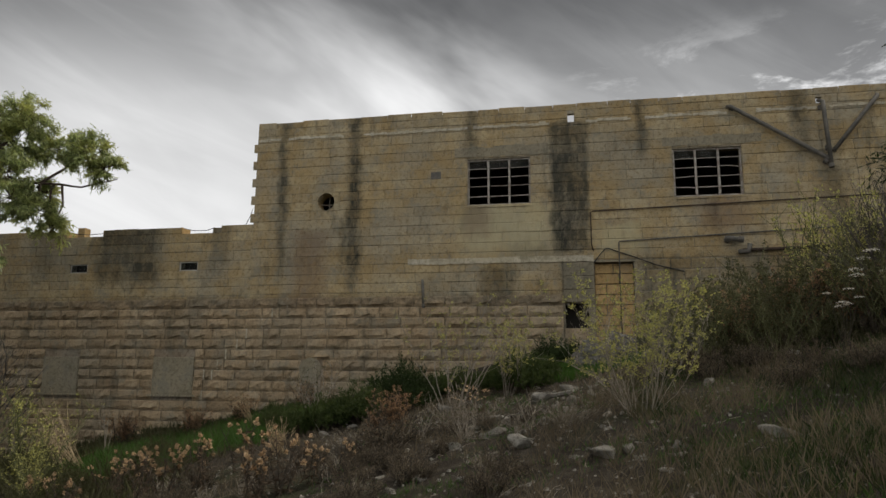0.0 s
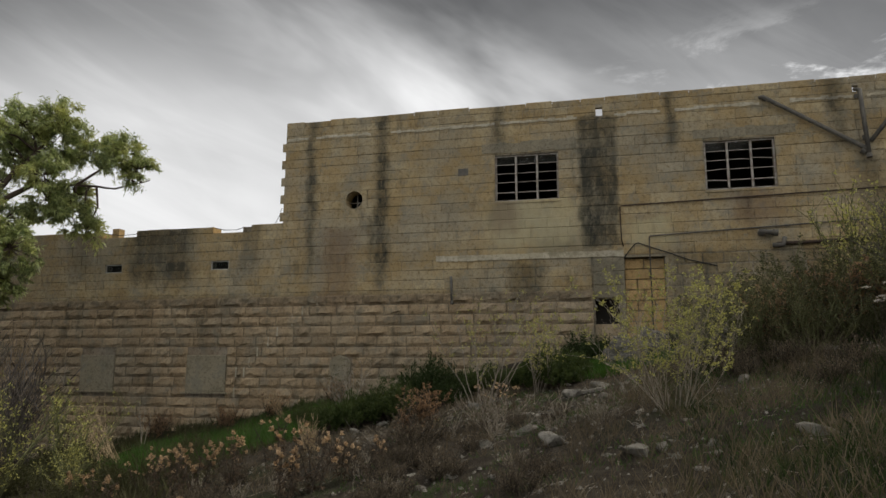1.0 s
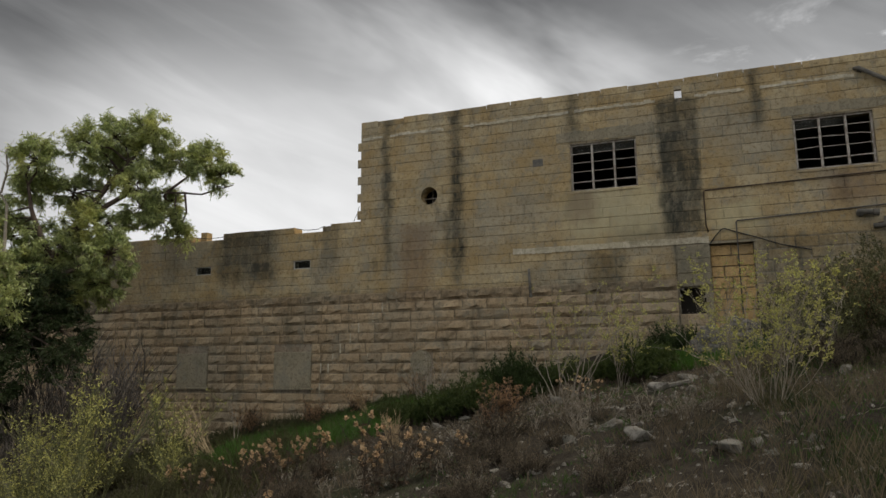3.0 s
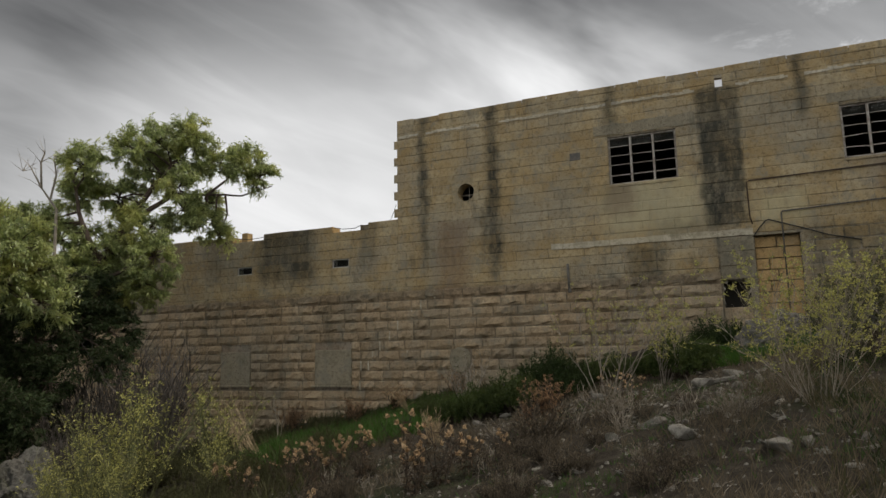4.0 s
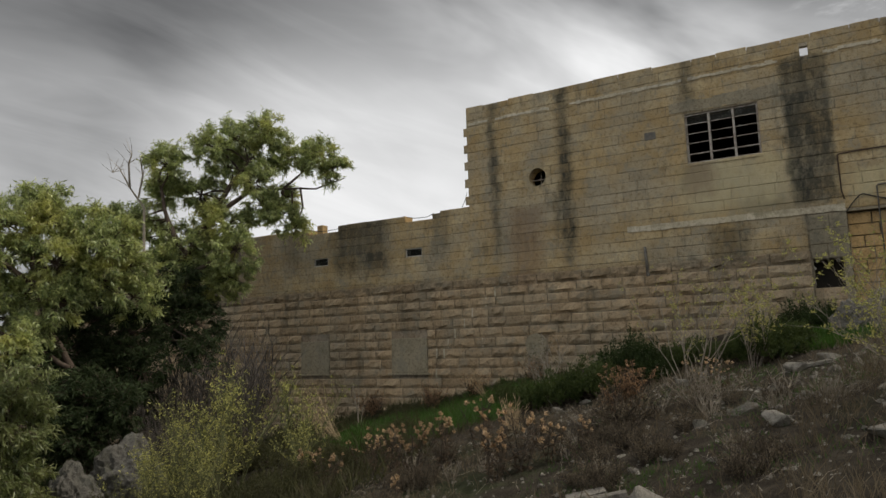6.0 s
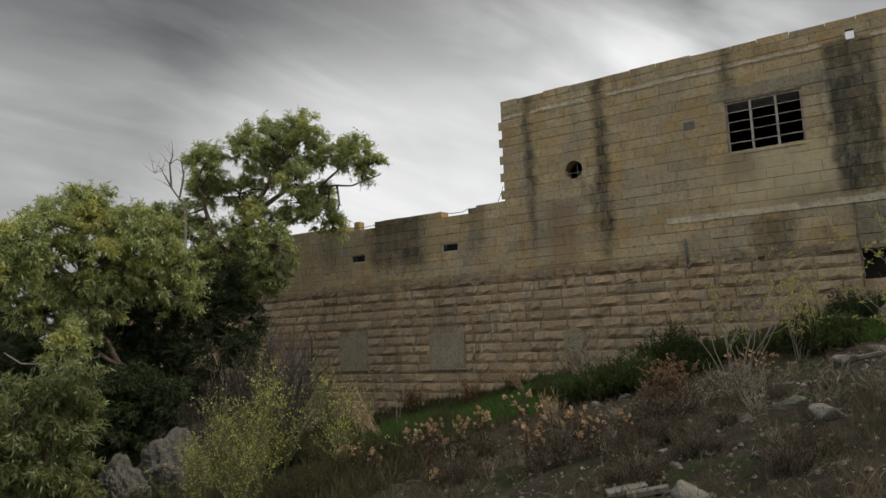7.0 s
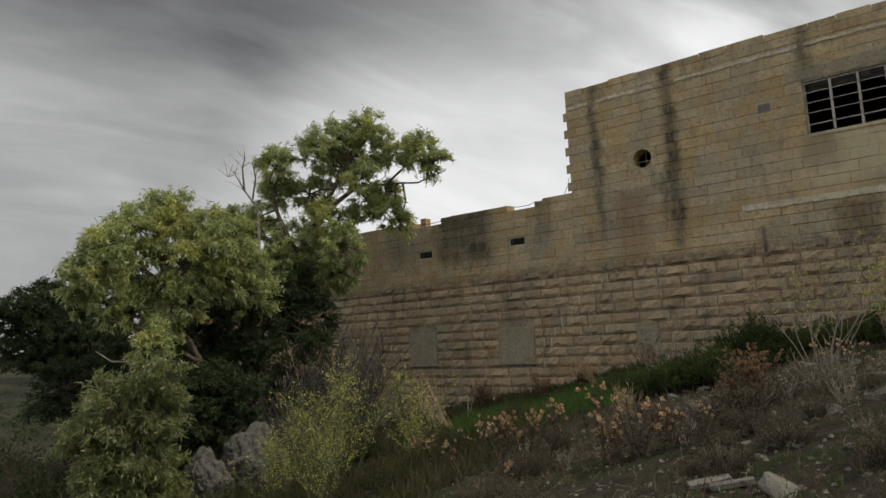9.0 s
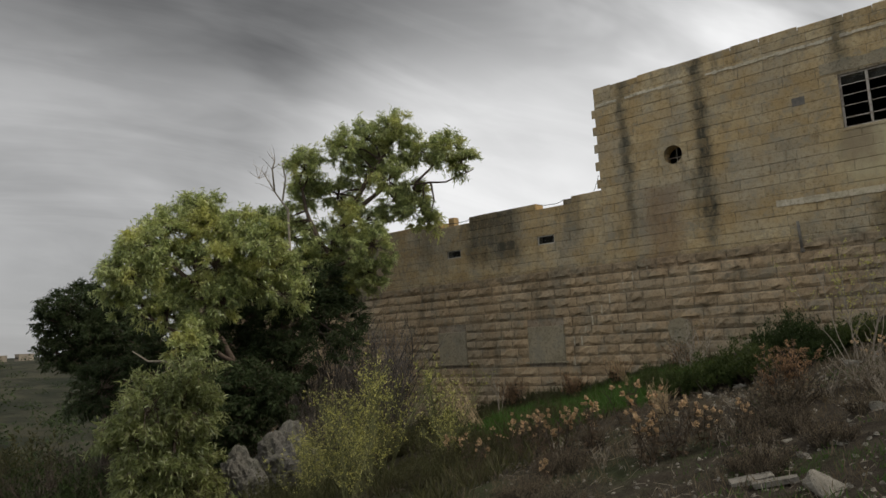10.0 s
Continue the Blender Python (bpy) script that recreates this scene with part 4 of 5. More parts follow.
# dense bushes near the wall
DB = "dense dark green evergreen bush"
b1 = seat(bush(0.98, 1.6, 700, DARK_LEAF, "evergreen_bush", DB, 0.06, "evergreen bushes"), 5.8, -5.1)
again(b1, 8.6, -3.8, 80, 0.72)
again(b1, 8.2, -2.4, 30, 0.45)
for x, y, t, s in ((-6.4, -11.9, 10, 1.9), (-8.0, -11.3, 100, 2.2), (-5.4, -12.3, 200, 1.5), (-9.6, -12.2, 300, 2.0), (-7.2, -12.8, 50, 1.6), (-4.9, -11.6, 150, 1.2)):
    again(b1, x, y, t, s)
g1 = seat(bush(0.8, 1.15, 230, GREEN_LEAF, "green_bush", "soft green leafy bush with upright shoots", 0.075, "green bushes"), 5.3, -5.95)
for x, y, t, s in ((4.7, -6.0, 50, 0.85), (4.2, -6.1, 150, 0.7), (3.6, -5.4, 20, 0.65), (3.1, -4.8, 100, 0.6), (8.05, -5.6, 60, 1.05), (8.35, -5.2, 10, 0.8), (2.4, -3.2, 130, 0.55), (1.2, -2.2, 30, 0.6), (-0.3, -1.6, 90, 0.55), (6.6, -3.6, 40, 0.6), (7.6, -4.0, 160, 0.7), (6.9, -4.6, 70, 0.75), (7.4, -5.0, 250, 0.65), (6.3, -4.3, 310, 0.7), (5.0, -3.4, 90, 0.55), (9.3, -4.1, 10, 0.5)):
    again(g1, x, y, t, s)
SC = "tangled dark scrub on the slope"
s1 = seat(bush(1.3, 1.7, 420, OLIVE_LEAF, "scrub", SC, 0.07, "scrub"), 15.0, -6.2)
for x, y, t, s in ((14.1, -5.4, 60, 1.1), (15.2, -8.0, 10, 1.4), (14.5, -4.4, 300, 1.0), (16.3, -6.5, 220, 1.6), (16.0, -9.3, 100, 1.3), (17.5, -4.5, 20, 1.6),
                   (-5.0, -6.8, 200, 0.9), (-6.6, -8.6, 10, 1.1), (-7.5, -10.6, 70, 1.2), (-5.2, -11.3, 20, 0.9), (-9.5, -11.5, 100, 1.6), (-3.0, -10.8, 160, 0.7), (-6.2, -12.4, 60, 1.1), (-8.2, -12.9, 160, 1.3), (-11.5, -11.0, 20, 2.0), (-4.4, -12.4, 200, 0.8), (-14.0, -10.2, 90, 2.3), (-18.0, -10.0, 0, 2.7), (-22.0, -7.5, 30, 3.0), (-20.0, -11.5, 60, 2.8), (-26.0, -9.0, 200, 3.2), (-10.0, -13.6, 50, 1.3)):
    again(s1, x, y, t, s)
s2 = seat(bush(0.8, 1.3, 200, OLIVE_LEAF, "scrub", "low weedy scrub with small dull leaves", 0.05, "scrub"), -2.0, -9.9)
for x, y, t, s in ((-1.0, -10.8, 20, 0.9), (1.5, -9.4, 80, 0.9), (1.6, -8.4, 140, 0.9), (2.6, -8.0, 20, 0.7), (-4.0, -3.0, 10, 1.1), (-2.4, -3.8, 170, 1.0), (1.9, -6.6, 200, 0.7), (-1.3, -6.6, 300, 1.0), (0.4, -7.4, 50, 0.9), (-2.4, -6.2, 30, 1.1), (-3.8, -5.6, 130, 1.2), (0.2, -10.9, 60, 0.9), (2.0, -10.2, 10, 0.7), (12.4, -7.4, 30, 0.7), (11.2, -7.0, 90, 0.6), (13.4, -8.2, 140, 0.9), (10.6, -6.2, 10, 0.5)):
    again(s2, x, y, t, s)

# thistles and dry stems in the foreground
TH = "dead thistle with orange-brown seed heads"
ts = [seat(thistle(0.66, 5, 13, TH), 3.9, -9.6), seat(thistle(0.72, 6, 16, TH), 4.4, -9.5), seat(thistle(0.55, 4, 10, TH), 5.5, -10.3)]
for x, y, s in ((1.3, -8.7, 0.95), (2.75, -9.9, 0.75), (2.95, -8.95, 0.95), (3.45, -9.3, 1.0), (4.1, -9.9, 0.95), (4.45, -8.6, 0.95), (5.5, -10.5, 0.85), (5.8, -10.25, 1.0), (6.05, -10.0, 0.9), (6.3, -9.6, 0.7), (2.2, -8.4, 0.7), (7.3, -7.6, 0.75), (7.6, -7.4, 0.6), (4.4, -10.7, 0.6)):
    again(random.choice(ts), x, y, rnd(0, 360), s * rnd(0.95, 1.1))
rs = seat(fennel(0.75, 0.45, 20, RUST_LEAF, BROWN_TWIG, "dry_shrub", "dry rust-brown shrub with curled leaves", 1.3, 0.028, "dry brown shrubs"), 6.6, -8.5)
for x, y, t, s in ((6.3, -8.4, 60, 0.65), (11.9, -5.9, 30, 1.0), (12.3, -6.6, 200, 1.1), (12.9, -6.9, 70, 1.0), (11.4, -6.4, 300, 0.9), (1.8, -3.4, 10, 0.7), (3.0, -3.0, 200, 0.7), (0.6, -3.4, 70, 0.7), (-1.5, -3.0, 150, 0.8)):
    again(rs, x, y, t, s if y < -7.1 else s * 1.4)
bs = seat(fennel(0.5, 1.1, 46, STRAW, BROWN_TWIG, "dry_shrub", "low tangle of dry brown stems", 0.3, 0.035, "dry brown shrubs"), 6.6, -9.0)
for _ in range(28):
    again(bs, rnd(4.2, 8.6), rnd(-11.9, -8.2), rnd(0, 360), rnd(0.25, 0.6))
for _ in range(24):
    again(bs, rnd(10.6, 14.5), rnd(-10.0, -5.6), rnd(0, 360), rnd(0.35, 0.75))
ps = seat(fennel(0.5, 1.2, 26, STRAW, TWIG, "dry_shrub", "low tangle of pale grey dead stems", 0.2, 0.03, "dry brown shrubs", 0.2, 0.7), 7.4, -8.2)
for _ in range(12):
    again(ps, rnd(5.0, 9.6), rnd(-11.6, -7.4), rnd(0, 360), rnd(0.25, 0.55))
ds = seat(stalks(14, 1.9, 0.22, STRAW_STEM, "leaning tuft of bare straw-coloured dead stalks", (-0.75, 0.1)), -0.6, -5.4)
again(ds, 0.0, -5.9, 25, 0.8)
again(ds, -1.3, -5.0, 340, 0.8)
seat(stalks(5, 1.5, 0.10, TWIG, "few upright bleached dead stems", (0.05, 0.0)), -1.1, -4.0)
gb = seat(fennel(2.8, 1.6, 46, BROWN_TWIG, GREY_TWIG, "dead_shrub", "tall leafless grey shrub with tangled fine twigs", 0.12, 0.03, "leafless shrubs", 0.2, 1.3), -4.9, -4.4, 0, 1.3)
again(gb, -5.4, -3.6, 120, 1.35)
again(gb, -5.9, -5.6, 40, 0.9)
again(gb, -6.4, -4.6, 200, 1.4)
again(gb, -3.9, -4.6, 300, 0.6)
again(gb, 14.0, -6.0, 80, 0.9)
again(gb, 13.5, -6.9, 170, 0.75)
again(gb, -4.6, -7.0, 220, 0.6)
again(ds, -3.4, -6.4, 200, 0.9)
again(ds, -5.5, -8.8, 20, 0.9)
again(ds, 2.4, -4.0, 60, 0.6)
seat(stalks(34, 0.62, 0.35, STRAW_STEM, "short tuft of broken straw-coloured stalks", (-0.1, 0.0)), 4.6, -7.7)
sb = seat(stalks(10, 0.5, 0.35, TWIG, "small bleached dead branching stem", (0.0, 0.0)), 5.3, -10.1)
for x, y in ((4.9, -10.3), (6.9, -8.4), (7.6, -8.8), (3.8, -9.4), (6.2, -9.9), (8.4, -8.9), (5.5, -9.2)):
    again(sb, x, y, rnd(0, 360), rnd(0.7, 1.1))
again(ds, 13.6, -7.6, 10, 0.6)
dk = seat(stalks(170, 2.0, 0.55, BROWN_TWIG, "thicket of leafless dark brown stems"), -7.6, -7.0)
for x, y, t, s in ((-10.2, -9.8, 100, 1.4), (-8.4, -12.2, 10, 1.2), (-11.9, -10.4, 200, 1.5), (-6.2, -12.3, 60, 1.0), (-15.5, -10.6, 250, 1.7), (-9.9, -8.6, 300, 1.4), (-8.9, -11.4, 30, 1.2), (-6.9, -11.1, 140, 1.1), (-7.7, -11.5, 260, 1.2), (-6.0, -6.2, 50, 0.9), (-5.2, -7.6, 20, 0.7), (14.2, -6.6, 50, 0.7), (13.4, -7.4, 150, 0.6), (12.2, -5.2, 250, 0.5)):
    again(dk, x, y, t, s)


grey = seat(stalks(34, 2.2, 0.5, TWIG, "leafless grey dead shrub before the wall"), -5.9, -5.5, 0, 0.9)
again(grey, -5.4, -4.6, 200, 1.1)
again(grey, -4.9, -5.0, 120, 0.8)


def umbels(label):
    plant = thing("umbel_plant", label, "plant", "dried umbels")
    wood, tops = Lump(), []
    for _ in range(6):
        line = bend((rnd(-0.05, 0.05), rnd(-0.05, 0.05), -0.05), (rnd(-0.35, 0.35), rnd(-0.35, 0.35), 1), rnd(0.8, 1.2), 5, 0.08)
        wood.tube(line, [0.007, 0.006, 0.005, 0.004, 0.004, 0.003], 4, False)
        top = Lump()
        for _ in range(34):
            a, r = rnd(0, 6.28), 0.09 * math.sqrt(rnd(0, 1))
            w = Vector((rnd(-1, 1), rnd(-1, 1), rnd(0.2, 1))).normalized()
            top.leaf(line[-1] + Vector((r * math.cos(a), r * math.sin(a), 0.03 - r * r * 3)), w, any_side(w), 0.03, 0.022)
        tops.append(top)
    stem = part("stem", wood, BROWN_TWIG, plant)
    for top in tops:
        part("flower_head", top, UMBEL, stem, "off-white dried flower head")
    return plant


um = seat(umbels("dry stems with flat whitish flower heads"), 12.9, -7.6)
again(um, 13.4, -8.0, 120, 1.0)
again(um, 12.3, -8.1, 40, 0.7)

# broken stones round the hole beside the doorway
for x, z, k in ((8.66, 2.62, 0.10), (8.72, 2.80, 0.10), (8.95, 2.86, 0.11), (9.15, 2.80, 0.12), (9.26, 2.6, 0.10), (9.25, 2.36, 0.11), (9.27, 2.1, 0.13), (8.64, 2.3, 0.10), (8.66, 2.05, 0.12)):
    ob = new("broken_stone", random.choice(ROCKS))
    ob.parent = upper
    ob.matrix_basis = pose(x, 0.08, z, rnd(0, 360), rnd(0, 360), rnd(0, 360)) @ Matrix.Scale(k * 0.75, 4)


def field(name, count, area, height, mat, label, keep, width=0.007):
    lump = Lump()
    x0, x1, y0, y1 = area
    while count:
        x, y = rnd(x0, x1), rnd(y0, y1)
        count -= 1
        if not keep(x, y):
            continue
        z = fine_z(x, y) - 0.01
        for _ in range(5):
            w = Vector((rnd(-1, 1) * 0.6, rnd(-1, 1) * 0.6, rnd(0.35, 1.2))).normalized()
            lump.leaf((x + rnd(-0.05, 0.05), y + rnd(-0.05, 0.05), z), w, any_side(w), height * rnd(0.5, 1.3), width * rnd(0.7, 1.4), 0.2)
    tagged(part(name, lump, mat), label, "grass", "", "stuff")


field("dry_grass", 9000, (1.0, 16.0, -13.5, -3.5), 0.16, STRAW, "sparse dry straw-coloured grass", lambda x, y: noise.noise((x * 0.5, y * 0.5, 7)) + rnd(-0.4, 0.4) > 0.05)
field("short_grass", 9000, (6.0, 16.0, -13.5, -3.0), 0.09, GRASS, "short green grass on the slope", lambda x, y: noise.noise((x * 0.6, y * 0.6, 2)) + rnd(-0.35, 0.35) + (x - 9) * 0.05 > 0.12)
field("green_grass", 14000, (-2.5, 4.4, -8.4, -0.6), 0.26, GRASS, "lush green grass below the wall", lambda x, y: ((x - 1.6) / 2.6) ** 2 + ((y + 4.6) / 2.6) ** 2 < rnd(0.6, 1.3), 0.012)
field("tuft_grass", 1800, (8.2, 10.0, -5.6, -3.6), 0.2, GRASS, "green grass before the doorway", lambda x, y: True, 0.012)
field("weeds", 9000, (-9.0, 3.5, -12.5, -1.0), 0.30, OLIVE_LEAF, "tall dull weeds below the wall", lambda x, y: noise.noise((x * 0.5, y * 0.5, 12)) + rnd(-0.3, 0.4) > 0.0, 0.02)
field("dark_weeds", 12000, (9.5, 18.0, -13.0, -2.0), 0.13, OLIVE_LEAF, "tangled low weeds on the slope", lambda x, y: rnd(-0.4, 0.4) + noise.noise((x * 0.8, y * 0.8, 31)) > -0.1, 0.008)

field("tall_weeds", 9000, (9.8, 18.0, -13.2, -4.0), 0.19, DARK_LEAF, "tall dark tangled weeds on the slope", lambda x, y: rnd(-0.4, 0.4) + noise.noise((x * 0.7, y * 0.7, 44)) + (x - 12) * 0.08 > 0.0, 0.009)
field("straw_weeds", 3400, (8.6, 15.0, -13.2, -6.0), 0.30, STRAW, "long dry grass stems among the weeds", lambda x, y: noise.noise((x * 0.9, y * 0.9, 52)) + rnd(-0.3, 0.3) > 0.05, 0.006)

litter, dark_litter = Lump(), Lump()
for k in range(5200):
    x, y = rnd(2.2, 12.5), rnd(-13.5, -5.0)
    a, n = rnd(0, 6.28), rnd(0.04, 0.2)
    z0, z1 = fine_z(x, y) + 0.004, fine_z(x + n * math.cos(a), y + n * math.sin(a)) + rnd(0.004, 0.08)
    mid = (x + n * 0.5 * math.cos(a) + rnd(-0.02, 0.02), y + n * 0.5 * math.sin(a) + rnd(-0.02, 0.02), (z0 + z1) / 2 + rnd(0.0, 0.04))
    (litter if k % 6 < 1 else dark_litter).tube([(x, y, z0), mid, (x + n * math.cos(a), y + n * math.sin(a), z1)], [0.003, 0.0025, 0.0015], 3, False)
tagged(part("pale_twig_litter", litter, TWIG), "pale dry twigs lying over the soil", "twigs", "", "stuff")
tagged(part("dark_twig_litter", dark_litter, BROWN_TWIG), "tangle of brown dead twigs over the soil", "twigs", "", "stuff")

# ---------------------------------------------------------------- trees


def tree(name, label, root, limbs, lobes, sprays, leaf_len, mat=None, droop=0.6, hollow=0.35, full=1.2):
    """root: the base; limbs: lines of points with a first radius; lobes: (x, y, z, radius) of the crown's leaf masses."""
    t = thing(name, label, "tree", "", "", root)
    base = Vector(root)
    lines = []
    for n, (points, r) in enumerate(limbs):
        raw = [Vector(p) - base for p in points]
        line = []
        for a, b in zip(raw, raw[1:]):
            for k in range(4):
                line.append(a.lerp(b, k / 4) + Vector((rnd(-1, 1), rnd(-1, 1), rnd(-1, 1))) * r * 0.3)
        line.append(raw[-1])
        lines.append(line)
        part("trunk" if n == 0 else "limb", Lump().tube(line, [r * (1 - 0.75 * i / len(line)) for i in range(len(line))], 9), BARK, t, "", True)
    crown, twigs = Lump(), Lump()
    joints = [p for line in lines for p in line[2:]]
    for x, y, z, r in lobes:
        r *= full
        centre = Vector((x, y, z)) - base
        near = sorted(joints, key=lambda p: (p - centre).length)[:2]
        for j in near:
            twigs.tube([j, j.lerp(centre, 0.5) + Vector((rnd(-1, 1), rnd(-1, 1), rnd(0, 1))) * 0.12, centre], [0.035, 0.025, 0.015], 5, False)
        # tufts stand out of the mass on all sides, more of them above
        for _ in range(max(8, int(70 * r * r + 26 * r))):
            d = Vector((rnd(-1, 1), rnd(-1, 1), rnd(-0.75, 1.1))).normalized()
            q = centre + d * r * rnd(hollow, 0.92)
            if rnd(0, 1) < 0.5:
                twigs.tube([centre, centre.lerp(q, 0.5) + Vector((rnd(-1, 1), rnd(-1, 1), rnd(-1, 1))) * 0.06, q], [0.014, 0.010, 0.005], 4, False)
            size = rnd(0.6, 1.1)
            for _ in range(sprays):
                out = d + Vector((rnd(-0.9, 0.9), rnd(-0.9, 0.9), rnd(-0.3, 0.9)))
                spray = bend(q, out, rnd(0.20, 0.42) * size, 4, 0.15, -0.30 * droop)
                twigs.tube(spray[::2], [0.004, 0.003, 0.002], 3, False)
                for _ in range(11):
                    k = rnd(0.4, 3.99)
                    p = spray[int(k)].lerp(spray[int(k) + 1], k % 1)
                    w = (d * 0.35 + Vector((rnd(-1, 1), rnd(-1, 1), rnd(-1.7, 0.4) * droop * 1.4))).normalized()
                    crown.leaf(p, w, any_side(w), leaf_len * rnd(0.7, 1.35), leaf_len * rnd(0.16, 0.27))
    part("twig", twigs, BARK, t)
    part("crown", crown, mat or TREE_LEAF, t)
    return t


tree("tree", "tall leafy tree with drooping yellow-green leaves beside the wall", (-7.32, -6.55, -2.42),
     [([(-7.32, -6.55, -2.62), (-7.32, -6.55, -0.07), (-7.72, -6.07, 0.82), (-7.46, -5.71, 1.88), (-6.99, -5.09, 2.69), (-6.57, -4.57, 3.82), (-6.11, -4.05, 4.90), (-5.43, -3.33, 5.72)], 0.22),
      ([(-5.50, -3.26, 5.75), (-4.77, -2.57, 5.88), (-4.06, -1.95, 5.89), (-3.40, -1.43, 6.23)], 0.045),
      ([(-6.57, -4.57, 3.82), (-6.86, -4.93, 4.83), (-7.03, -5.14, 6.02)], 0.09),
      ([(-6.19, -3.99, 4.91), (-5.80, -3.57, 6.02), (-5.22, -2.99, 7.23)], 0.09),
      ([(-6.91, -5.15, 2.68), (-6.26, -4.37, 3.46), (-5.70, -3.76, 3.93)], 0.09),
      ([(-4.77, -2.57, 5.88), (-4.30, -2.15, 6.47), (-3.95, -1.87, 6.94)], 0.04)],
     [(-5.94, -4.26, 6.94, 0.51), (-5.83, -3.52, 7.34, 0.49), (-5.03, -3.06, 7.45, 0.55), (-5.40, -2.96, 6.83, 0.63), (-4.68, -2.26, 6.92, 0.59), (-3.59, -2.36, 6.76, 0.54), (-3.24, -2.17, 6.33, 0.37), (-6.25, -3.36, 6.57, 0.64), (-5.11, -3.35, 5.95, 0.47), (-6.68, -5.14, 6.29, 0.58), (-7.57, -4.55, 5.78, 0.64), (-6.77, -3.89, 5.72, 0.59), (-4.85, -2.70, 5.07, 0.47), (-5.00, -2.15, 5.69, 0.38), (-5.92, -3.75, 4.68, 0.78), (-6.66, -4.22, 4.19, 0.75), (-5.38, -3.84, 3.95, 0.69), (-6.98, -4.62, 3.45, 0.74), (-6.61, -3.68, 3.16, 0.72), (-8.09, -5.39, 4.81, 0.59), (-7.62, -4.93, 4.44, 0.69), (-5.89, -3.61, 3.29, 0.50), (-5.24, -2.99, 5.39, 0.50), (-4.53, -2.31, 4.72, 0.33)], 10, 0.13, None, 0.7, 0.35, 1.02)
broad = tree("tree", "broad leafy tree with drooping foliage down the slope", (-5.95, -7.93, -2.32),
     [([(-5.95, -7.93, -2.52), (-5.95, -7.93, -0.20), (-6.02, -8.03, 0.88), (-6.31, -8.49, 1.86), (-6.45, -8.73, 2.76), (-6.50, -8.82, 3.66), (-6.52, -8.85, 4.36)], 0.10),
      ([(-6.37, -8.79, 2.75), (-6.68, -9.34, 3.23), (-6.93, -9.84, 3.57)], 0.07),
      ([(-6.31, -8.49, 1.86), (-5.97, -7.95, 2.81), (-5.70, -7.55, 3.65)], 0.08),
      ([(-5.94, -8.08, 0.88), (-6.43, -8.90, 1.47), (-6.95, -9.88, 2.04)], 0.06)],
     [(-6.72, -8.73, 4.48, 0.51), (-6.91, -9.28, 4.13, 0.59), (-6.41, -10.16, 3.55, 0.54), (-6.51, -8.33, 4.27, 0.54), (-5.97, -7.90, 4.06, 0.59), (-5.35, -7.71, 3.65, 0.60), (-6.48, -10.41, 3.02, 0.53), (-7.13, -9.10, 3.30, 0.75), (-6.13, -8.47, 3.22, 0.70), (-5.99, -7.61, 2.97, 0.68), (-6.89, -8.63, 2.52, 0.66), (-6.96, -9.24, 2.09, 0.56), (-7.54, -9.74, 2.48, 0.57), (-5.96, -8.40, 2.31, 0.40), (-7.55, -10.17, 2.85, 0.42), (-6.30, -8.82, 1.75, 0.43), (-5.84, -6.86, 3.25, 0.54), (-6.65, -8.23, 4.86, 0.18), (-5.91, -6.64, 2.56, 0.55), (-6.02, -9.32, 1.33, 0.36)], 9, 0.13, None, 0.8, 0.35, 1.1)
base = Vector(broad.location)
bare = Lump()
for line, r in (([(-5.95, -9.47, 0.70), (-6.09, -9.72, 0.97), (-6.26, -10.06, 0.99), (-6.40, -10.35, 1.23)], 0.035), ([(-6.09, -9.72, 0.97), (-6.05, -9.66, 0.77), (-6.21, -9.97, 0.63)], 0.02)):
    bare.tube([Vector(p) - base for p in line], [r, r * 0.8, r * 0.6, r * 0.3][:len(line)], 6)
part("dead_limb", bare, TWIG, broad, "bleached bare limb")
tree("tree", "low drooping sapling with pale green leaves", (-3.14, -11.20, -2.18),
     [([(-3.14, -11.20, -2.38), (-3.14, -11.20, -1.97), (-3.12, -11.17, -1.02), (-3.09, -11.11, -0.24), (-3.00, -10.96, 0.45), (-2.93, -10.84, 0.85)], 0.05),
      ([(-3.12, -11.17, -1.02), (-3.27, -11.46, -0.40), (-3.30, -11.53, 0.10)], 0.03),
      ([(-3.09, -11.11, -0.24), (-2.93, -10.84, -0.02)], 0.02)],
     [(-3.34, -11.45, 0.17, 0.52), (-3.24, -10.72, 0.10, 0.46), (-3.50, -11.59, -0.31, 0.48), (-3.35, -10.88, -0.44, 0.53), (-3.41, -11.11, -0.91, 0.53), (-3.30, -10.68, -1.17, 0.49), (-3.47, -11.56, -0.98, 0.41), (-2.70, -10.97, 0.75, 0.26), (-3.31, -10.92, 0.44, 0.30), (-3.46, -11.03, -1.46, 0.54), (-3.19, -10.63, -1.71, 0.47), (-3.55, -11.92, -0.54, 0.29)], 8, 0.13, GREY_LEAF, 0.9)
